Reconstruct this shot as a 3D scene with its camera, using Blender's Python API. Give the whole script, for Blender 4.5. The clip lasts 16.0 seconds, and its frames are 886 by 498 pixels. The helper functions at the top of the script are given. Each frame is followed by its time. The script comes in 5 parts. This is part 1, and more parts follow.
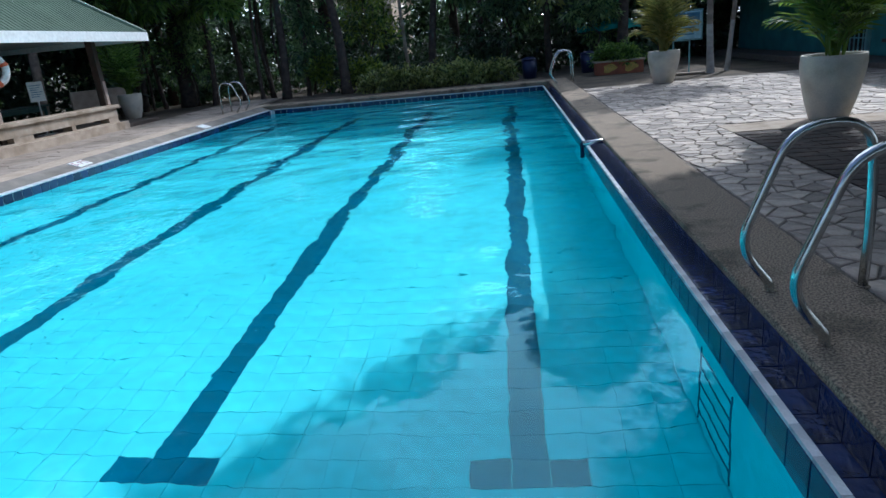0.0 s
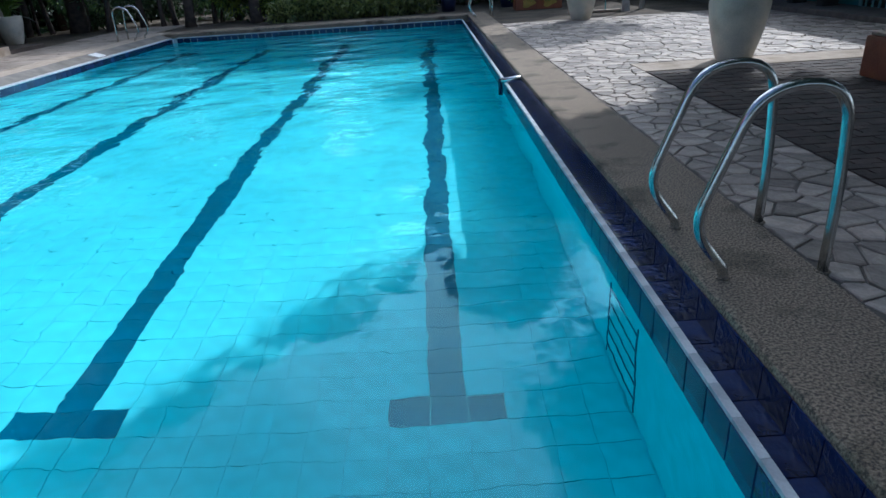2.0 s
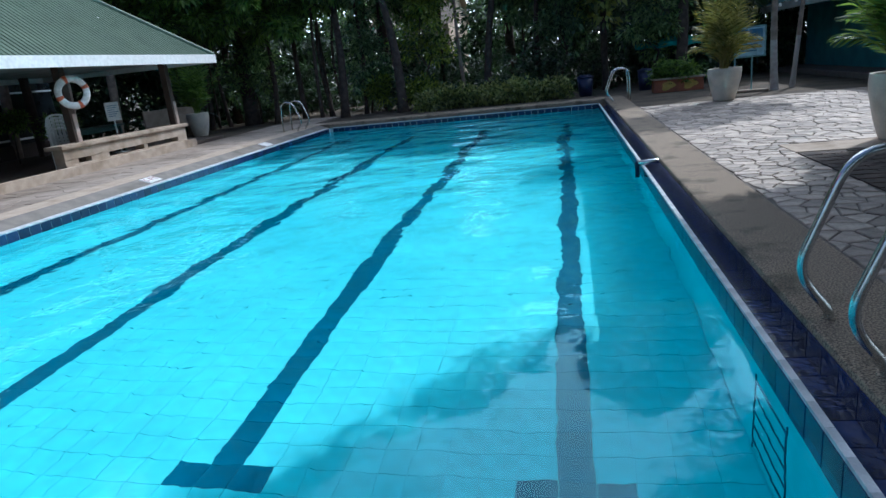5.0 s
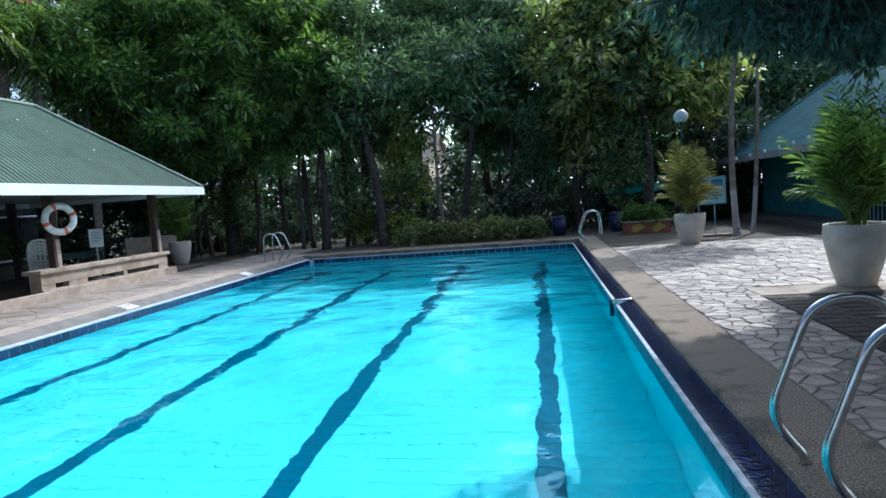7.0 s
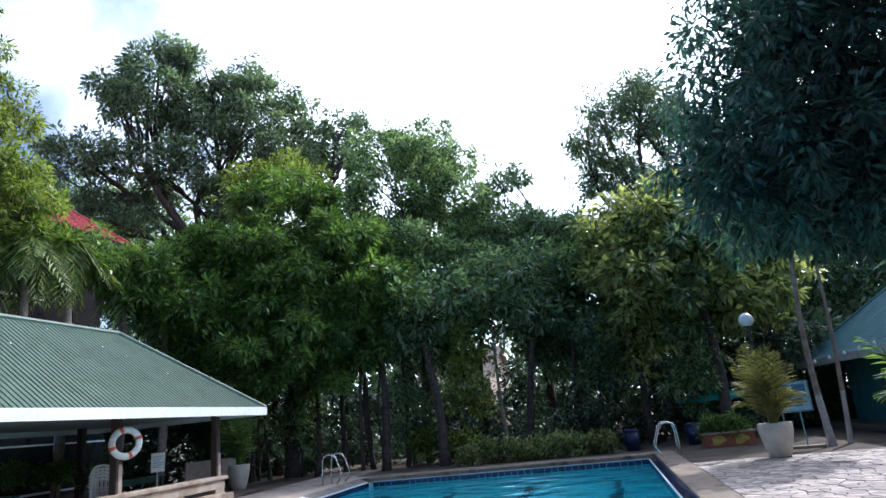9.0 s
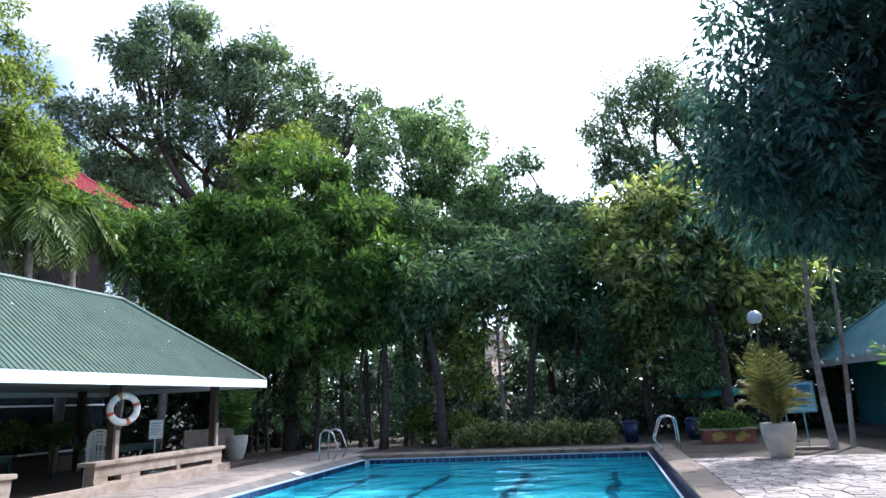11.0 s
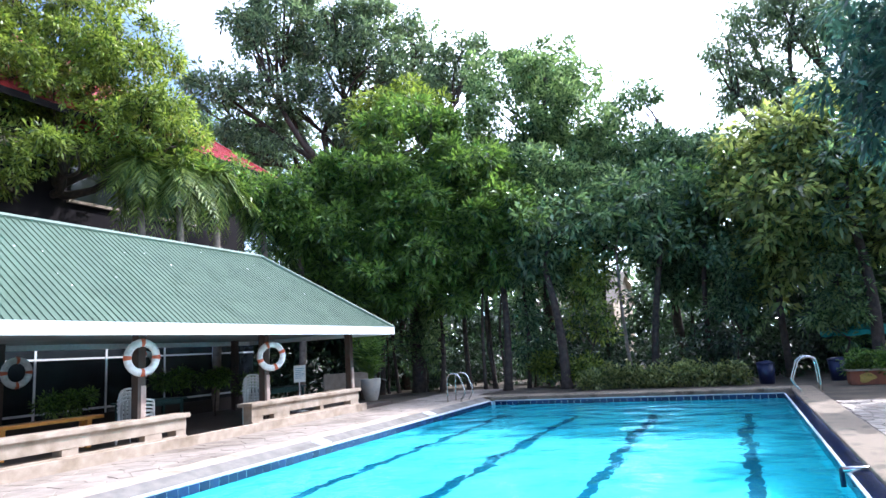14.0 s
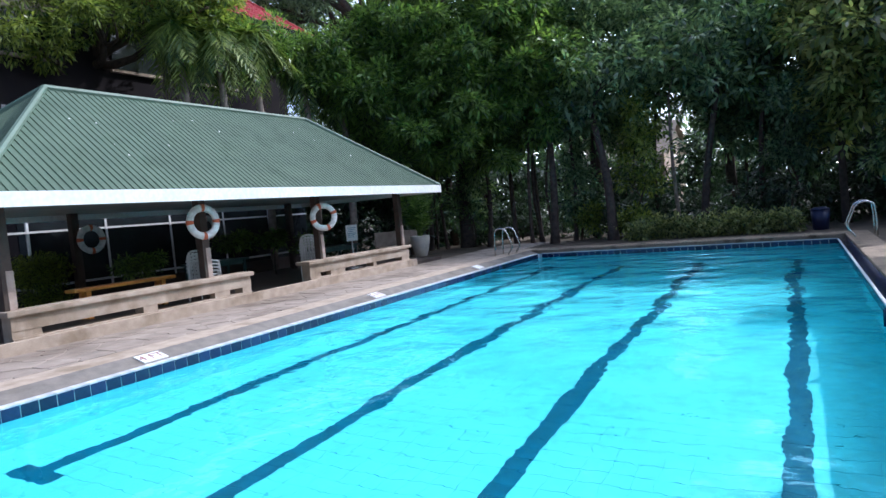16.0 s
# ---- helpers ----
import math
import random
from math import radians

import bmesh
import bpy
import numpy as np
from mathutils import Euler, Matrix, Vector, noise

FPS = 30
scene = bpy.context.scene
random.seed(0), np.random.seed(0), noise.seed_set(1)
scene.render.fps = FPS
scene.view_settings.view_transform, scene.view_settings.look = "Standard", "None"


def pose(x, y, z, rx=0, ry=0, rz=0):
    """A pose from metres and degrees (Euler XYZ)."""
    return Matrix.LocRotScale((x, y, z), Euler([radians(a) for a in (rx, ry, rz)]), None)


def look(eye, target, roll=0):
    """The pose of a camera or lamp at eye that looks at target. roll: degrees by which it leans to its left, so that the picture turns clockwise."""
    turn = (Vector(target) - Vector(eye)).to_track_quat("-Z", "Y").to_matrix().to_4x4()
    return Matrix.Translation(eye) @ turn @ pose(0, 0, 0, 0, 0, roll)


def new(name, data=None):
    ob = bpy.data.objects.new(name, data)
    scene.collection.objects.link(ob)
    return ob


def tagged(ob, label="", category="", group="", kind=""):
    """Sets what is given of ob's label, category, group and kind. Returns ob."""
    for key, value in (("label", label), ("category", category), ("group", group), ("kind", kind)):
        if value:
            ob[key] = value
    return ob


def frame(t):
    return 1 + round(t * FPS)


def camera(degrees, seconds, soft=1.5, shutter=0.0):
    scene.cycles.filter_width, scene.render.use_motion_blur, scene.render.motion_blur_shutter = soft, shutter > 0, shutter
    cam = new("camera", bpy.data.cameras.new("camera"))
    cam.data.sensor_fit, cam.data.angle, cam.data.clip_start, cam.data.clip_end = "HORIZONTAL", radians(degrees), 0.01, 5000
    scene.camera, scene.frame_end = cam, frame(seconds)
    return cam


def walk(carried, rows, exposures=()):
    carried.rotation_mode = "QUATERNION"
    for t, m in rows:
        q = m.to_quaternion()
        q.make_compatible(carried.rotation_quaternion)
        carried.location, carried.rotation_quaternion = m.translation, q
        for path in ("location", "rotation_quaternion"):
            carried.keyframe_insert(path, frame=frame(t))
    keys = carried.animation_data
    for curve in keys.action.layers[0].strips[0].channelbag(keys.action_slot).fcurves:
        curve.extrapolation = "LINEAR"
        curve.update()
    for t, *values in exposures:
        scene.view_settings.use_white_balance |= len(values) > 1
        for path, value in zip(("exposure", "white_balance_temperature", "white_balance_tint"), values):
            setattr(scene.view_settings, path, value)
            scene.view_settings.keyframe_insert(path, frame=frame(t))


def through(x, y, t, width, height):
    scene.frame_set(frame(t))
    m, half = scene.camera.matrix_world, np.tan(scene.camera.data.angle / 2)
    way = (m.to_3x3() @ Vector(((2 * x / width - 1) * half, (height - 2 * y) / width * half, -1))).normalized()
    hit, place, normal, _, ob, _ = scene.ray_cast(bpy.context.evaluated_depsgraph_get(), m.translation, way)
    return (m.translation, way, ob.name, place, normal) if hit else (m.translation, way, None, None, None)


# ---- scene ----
cam = camera(70.1, 16.0)
PATH = [
    (0, (-0.995, 2.0, 1.414), (-1.234, 3.886, 0.794), -5.7),
    (0.5, (-0.987, 2.049, 1.393), (-1.273, 3.901, 0.696), -4.9),
    (1, (-0.986, 2.036, 1.396), (-1.17, 3.885, 0.658), -4.0),
    (1.5, (-0.976, 2.054, 1.389), (-1.016, 3.895, 0.609), -3.7),
    (2, (-0.975, 2.055, 1.405), (-0.977, 3.878, 0.584), -3.8),
    (2.5, (-0.946, 2.058, 1.402), (-0.938, 3.887, 0.594), -3.8),
    (3, (-1.006, 1.956, 1.417), (-1.161, 3.834, 0.748), -4.0),
    (3.5, (-0.967, 2.062, 1.403), (-1.305, 3.922, 0.752), -5.8),
    (4, (-0.98, 1.947, 1.43), (-1.364, 3.825, 0.859), -6.1),
    (4.2, (-0.976, 1.952, 1.444), (-1.379, 3.829, 0.884), -6.5),
    (6.3, (-0.964, 1.879, 1.459), (-1.3531, 3.7744, 0.9525), -5.59),
    (6.5, (-0.967, 1.861, 1.468), (-1.3504, 3.7741, 1.0293), -5.31),
    (7, (-0.984, 1.825, 1.507), (-1.2891, 3.7961, 1.3538), -4.31),
    (7.5, (-1.034, 1.801, 1.525), (-1.3842, 3.7651, 1.6598), -4.15),
    (8, (-1.014, 1.791, 1.528), (-1.4164, 3.7303, 1.8065), -5.29),
    (8.5, (-0.965, 1.802, 1.483), (-1.3454, 3.7145, 1.9286), -5.08),
    (9, (-0.973, 1.811, 1.48), (-1.3905, 3.6945, 2.0064), -5.86),
    (9.5, (-0.988, 1.859, 1.484), (-1.4982, 3.7218, 2.0027), -6.34),
    (10, (-0.992, 1.923, 1.5), (-1.5561, 3.7886, 1.948), -3.97),
    (10.2, (-1.004, 1.974, 1.51), (-1.4758, 3.8571, 1.9908), -3.67),
    (12.3, (-1.025, 2.032, 1.571), (-1.4961, 3.9324, 1.9791), -1.92),
    (12.5, (-1.025, 2.026, 1.571), (-1.5737, 3.9098, 1.9605), -2.56),
    (13, (-1.013, 1.98, 1.569), (-1.7279, 3.8142, 1.9219), -2.68),
    (13.5, (-0.996, 1.917, 1.56), (-1.8224, 3.7075, 1.896), -3.62),
    (14, (-0.972, 1.838, 1.571), (-1.7822, 3.6378, 1.8918), -3.6),
    (14.5, (-0.964, 1.815, 1.576), (-1.8239, 3.6034, 1.8223), -4.9),
    (15, (-0.944, 1.786, 1.572), (-1.8483, 3.5643, 1.7169), -4.47),
    (15.5, (-0.937, 1.78, 1.563), (-1.9159, 3.5233, 1.624), -4.3),
    (16, (-0.927, 1.762, 1.563), (-1.9063, 3.5017, 1.4477), -5.3),
]
EXPOSURES = [(0, 0.18, 5450, 10), (6.6, 0.2, 5450, 10), (7.0, 0.6, 5450, 10), (7.5, 2.15, 5600, 18), (8.0, 2.15, 5600, 18), (8.5, 1.5, 5600, 18), (8.8, 0.65, 5600, 18), (10.2, 0.9, 5600, 18), (12.3, 1.28, 5600, 18), (13.5, 1.52, 5600, 18), (14.5, 1.65, 5600, 18), (15.0, 1.9, 5600, 18), (15.5, 1.9, 5600, 18), (16, 0.6, 5600, 18)]
walk(cam, [(t, look(eye, target, roll)) for t, eye, target, roll in PATH], EXPOSURES)

# ---- light ----
SUN_AZ, SUN_EL = radians(33), radians(42)
world = bpy.data.worlds.new("sky")
scene.world = world
world.use_nodes = True
wn, wl = world.node_tree.nodes, world.node_tree.links
wn.clear()
w_out = wn.new("ShaderNodeOutputWorld")
w_bg = wn.new("ShaderNodeBackground")
w_sky = wn.new("ShaderNodeTexSky")
w_sky.sky_type = "NISHITA"
w_sky.sun_disc = False
w_sky.sun_elevation, w_sky.sun_rotation = SUN_EL, SUN_AZ
w_sky.dust_density, w_sky.air_density = 2.0, 1.0
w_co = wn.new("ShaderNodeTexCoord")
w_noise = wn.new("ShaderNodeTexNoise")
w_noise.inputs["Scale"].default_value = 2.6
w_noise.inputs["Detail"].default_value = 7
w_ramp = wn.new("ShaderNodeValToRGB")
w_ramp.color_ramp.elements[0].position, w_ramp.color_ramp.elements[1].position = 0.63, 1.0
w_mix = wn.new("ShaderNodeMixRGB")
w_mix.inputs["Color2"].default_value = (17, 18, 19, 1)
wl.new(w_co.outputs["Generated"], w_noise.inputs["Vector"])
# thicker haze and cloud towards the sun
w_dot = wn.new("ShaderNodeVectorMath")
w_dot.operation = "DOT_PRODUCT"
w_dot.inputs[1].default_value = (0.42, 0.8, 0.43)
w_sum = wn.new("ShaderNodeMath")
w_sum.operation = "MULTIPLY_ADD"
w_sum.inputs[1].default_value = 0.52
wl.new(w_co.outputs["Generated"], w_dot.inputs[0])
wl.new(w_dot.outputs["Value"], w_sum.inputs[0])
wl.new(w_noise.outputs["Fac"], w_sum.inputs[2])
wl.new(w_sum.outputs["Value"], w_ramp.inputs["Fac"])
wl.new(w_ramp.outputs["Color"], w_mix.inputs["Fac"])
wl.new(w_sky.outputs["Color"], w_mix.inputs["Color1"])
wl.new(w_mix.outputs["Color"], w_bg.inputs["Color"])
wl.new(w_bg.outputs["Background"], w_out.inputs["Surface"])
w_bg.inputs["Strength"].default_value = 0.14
sun = new("sun", bpy.data.lights.new("sun", "SUN"))
sun.data.energy, sun.data.angle, sun.data.color = 2.8, radians(0.6), (1, 0.95, 0.86)
sun.matrix_basis = look((math.sin(SUN_AZ) * math.cos(SUN_EL) * 60, math.cos(SUN_AZ) * math.cos(SUN_EL) * 60, math.sin(SUN_EL) * 60), (0, 0, 0))


# ---- materials ----
def material(name, colour, rough=0.6, metal=0.0, second=None, scale=6.0, mix=(0.35, 0.65), fine=60.0, bump=0.0, bump_scale=40.0, spread=0.0, island=False, spec=0.5, stain=None, stain_scale=0.8):
    """A surface of two tones, coarse and fine grain, relief, and a change from piece to piece."""
    m = bpy.data.materials.new(name)
    m.use_nodes = True
    n, l = m.node_tree.nodes, m.node_tree.links
    p = n["Principled BSDF"]
    p.inputs["Roughness"].default_value, p.inputs["Metallic"].default_value = rough, metal
    p.inputs["Specular IOR Level"].default_value = spec
    co = n.new("ShaderNodeTexCoord")
    second = second or tuple(c * 0.72 for c in colour)

    def grain(sc, detail=5.0):
        t = n.new("ShaderNodeTexNoise")
        t.inputs["Scale"].default_value, t.inputs["Detail"].default_value = sc, detail
        l.new(co.outputs["Object"], t.inputs["Vector"])
        return t

    ramp = n.new("ShaderNodeValToRGB")
    ramp.color_ramp.elements[0].position, ramp.color_ramp.elements[1].position = mix
    ramp.color_ramp.elements[0].color, ramp.color_ramp.elements[1].color = (*second, 1), (*colour, 1)
    l.new(grain(scale).outputs["Fac"], ramp.inputs["Fac"])
    hsv = n.new("ShaderNodeHueSaturation")
    l.new(ramp.outputs["Color"], hsv.inputs["Color"])
    value = n.new("ShaderNodeMapRange")
    value.inputs["To Min"].default_value, value.inputs["To Max"].default_value = 0.78, 1.22
    l.new(grain(fine, 3.0).outputs["Fac"], value.inputs["Value"])
    last = value.outputs["Result"]
    if spread:
        pick = n.new("ShaderNodeNewGeometry") if island else n.new("ShaderNodeObjectInfo")
        each = n.new("ShaderNodeMapRange")
        each.inputs["To Min"].default_value, each.inputs["To Max"].default_value = 1 - spread, 1 + spread
        l.new(pick.outputs["Random Per Island" if island else "Random"], each.inputs["Value"])
        times = n.new("ShaderNodeMath")
        times.operation = "MULTIPLY"
        l.new(last, times.inputs[0]), l.new(each.outputs["Result"], times.inputs[1])
        last = times.outputs["Value"]
    l.new(last, hsv.inputs["Value"])
    out = hsv.outputs["Color"]
    if stain:
        patch = n.new("ShaderNodeValToRGB")
        patch.color_ramp.elements[0].position, patch.color_ramp.elements[1].position = 0.52, 0.68
        l.new(grain(stain_scale, 8.0).outputs["Fac"], patch.inputs["Fac"])
        blend = n.new("ShaderNodeMixRGB")
        blend.blend_type = "MULTIPLY"
        blend.inputs["Color2"].default_value = (*stain, 1)
        l.new(patch.outputs["Color"], blend.inputs["Fac"]), l.new(out, blend.inputs["Color1"])
        out = blend.outputs["Color"]
    l.new(out, p.inputs["Base Color"])
    if bump:
        b = n.new("ShaderNodeBump")
        b.inputs["Strength"].default_value, b.inputs["Distance"].default_value = bump, 0.02
        l.new(grain(bump_scale).outputs["Fac"], b.inputs["Height"])
        l.new(b.outputs["Normal"], p.inputs["Normal"])
    return m


def leaf_material(name, dark, light, through=0.35, rough=0.42):
    """Leaves: a tone of its own for each, part of the light let through."""
    m = bpy.data.materials.new(name)
    m.use_nodes = True
    n, l = m.node_tree.nodes, m.node_tree.links
    p, out = n["Principled BSDF"], n["Material Output"]
    p.inputs["Roughness"].default_value, p.inputs["Specular IOR Level"].default_value = rough, 0.42
    geo, co = n.new("ShaderNodeNewGeometry"), n.new("ShaderNodeTexCoord")
    patch = n.new("ShaderNodeTexNoise")
    patch.inputs["Scale"].default_value, patch.inputs["Detail"].default_value = 0.55, 3
    l.new(co.outputs["Object"], patch.inputs["Vector"])
    add = n.new("ShaderNodeMath")
    add.operation = "MULTIPLY_ADD"
    add.inputs[1].default_value, add.inputs[2].default_value = 0.85, -0.02
    l.new(geo.outputs["Random Per Island"], add.inputs[0])
    total = n.new("ShaderNodeMath")
    total.operation = "MULTIPLY_ADD"
    total.inputs[1].default_value = 0.5
    l.new(patch.outputs["Fac"], total.inputs[0]), l.new(add.outputs["Value"], total.inputs[2])
    ramp = n.new("ShaderNodeValToRGB")
    ramp.color_ramp.elements[0].position, ramp.color_ramp.elements[1].position = 0.3, 0.92
    ramp.color_ramp.elements[0].color, ramp.color_ramp.elements[1].color = (*dark, 1), (*light, 1)
    l.new(total.outputs["Value"], ramp.inputs["Fac"])
    l.new(ramp.outputs["Color"], p.inputs["Base Color"])
    glow = n.new("ShaderNodeBsdfTranslucent")
    warm = n.new("ShaderNodeMixRGB")
    warm.blend_type = "MULTIPLY"
    warm.inputs["Fac"].default_value, warm.inputs["Color2"].default_value = 1, (1.35, 1.45, 0.8, 1)
    l.new(ramp.outputs["Color"], warm.inputs["Color1"]), l.new(warm.outputs["Color"], glow.inputs["Color"])
    mix = n.new("ShaderNodeMixShader")
    mix.inputs["Fac"].default_value = through
    l.new(p.outputs["BSDF"], mix.inputs[1]), l.new(glow.outputs["BSDF"], mix.inputs[2])
    l.new(mix.outputs["Shader"], out.inputs["Surface"])
    return m


def water_material():
    m = bpy.data.materials.new("pool_water")
    m.use_nodes = True
    n, l = m.node_tree.nodes, m.node_tree.links
    n.remove(n["Principled BSDF"])
    g = n.new("ShaderNodeBsdfGlass")
    g.inputs["IOR"].default_value, g.inputs["Roughness"].default_value = 1.333, 0.0
    g.inputs["Color"].default_value = (0.49, 0.93, 0.97, 1)
    co = n.new("ShaderNodeTexCoord")
    big, small = n.new("ShaderNodeTexNoise"), n.new("ShaderNodeTexNoise")
    big.inputs["Scale"].default_value, big.inputs["Detail"].default_value = 1.1, 1.5
    small.inputs["Scale"].default_value, small.inputs["Detail"].default_value = 4.5, 2
    l.new(co.outputs["Object"], big.inputs["Vector"]), l.new(co.outputs["Object"], small.inputs["Vector"])
    # calm near end, livelier towards the far end
    xyz, calm = n.new("ShaderNodeSeparateXYZ"), n.new("ShaderNodeMapRange")
    calm.inputs["From Min"].default_value, calm.inputs["From Max"].default_value = 5.0, 13.0
    calm.inputs["To Min"].default_value, calm.inputs["To Max"].default_value = 0.4, 1.6
    l.new(co.outputs["Object"], xyz.inputs["Vector"]), l.new(xyz.outputs["Y"], calm.inputs["Value"])
    b1, b2 = n.new("ShaderNodeBump"), n.new("ShaderNodeBump")
    for t, bmp, dist in ((big, b1, 0.075), (small, b2, 0.011)):
        times = n.new("ShaderNodeMath")
        times.operation = "MULTIPLY"
        l.new(t.outputs["Fac"], times.inputs[0]), l.new(calm.outputs["Result"], times.inputs[1])
        bmp.inputs["Strength"].default_value, bmp.inputs["Distance"].default_value = 1.0, dist
        l.new(times.outputs["Value"], bmp.inputs["Height"])
    l.new(b1.outputs["Normal"], b2.inputs["Normal"]), l.new(b2.outputs["Normal"], g.inputs["Normal"])
    l.new(g.outputs["BSDF"], n["Material Output"].inputs["Surface"])
    return m


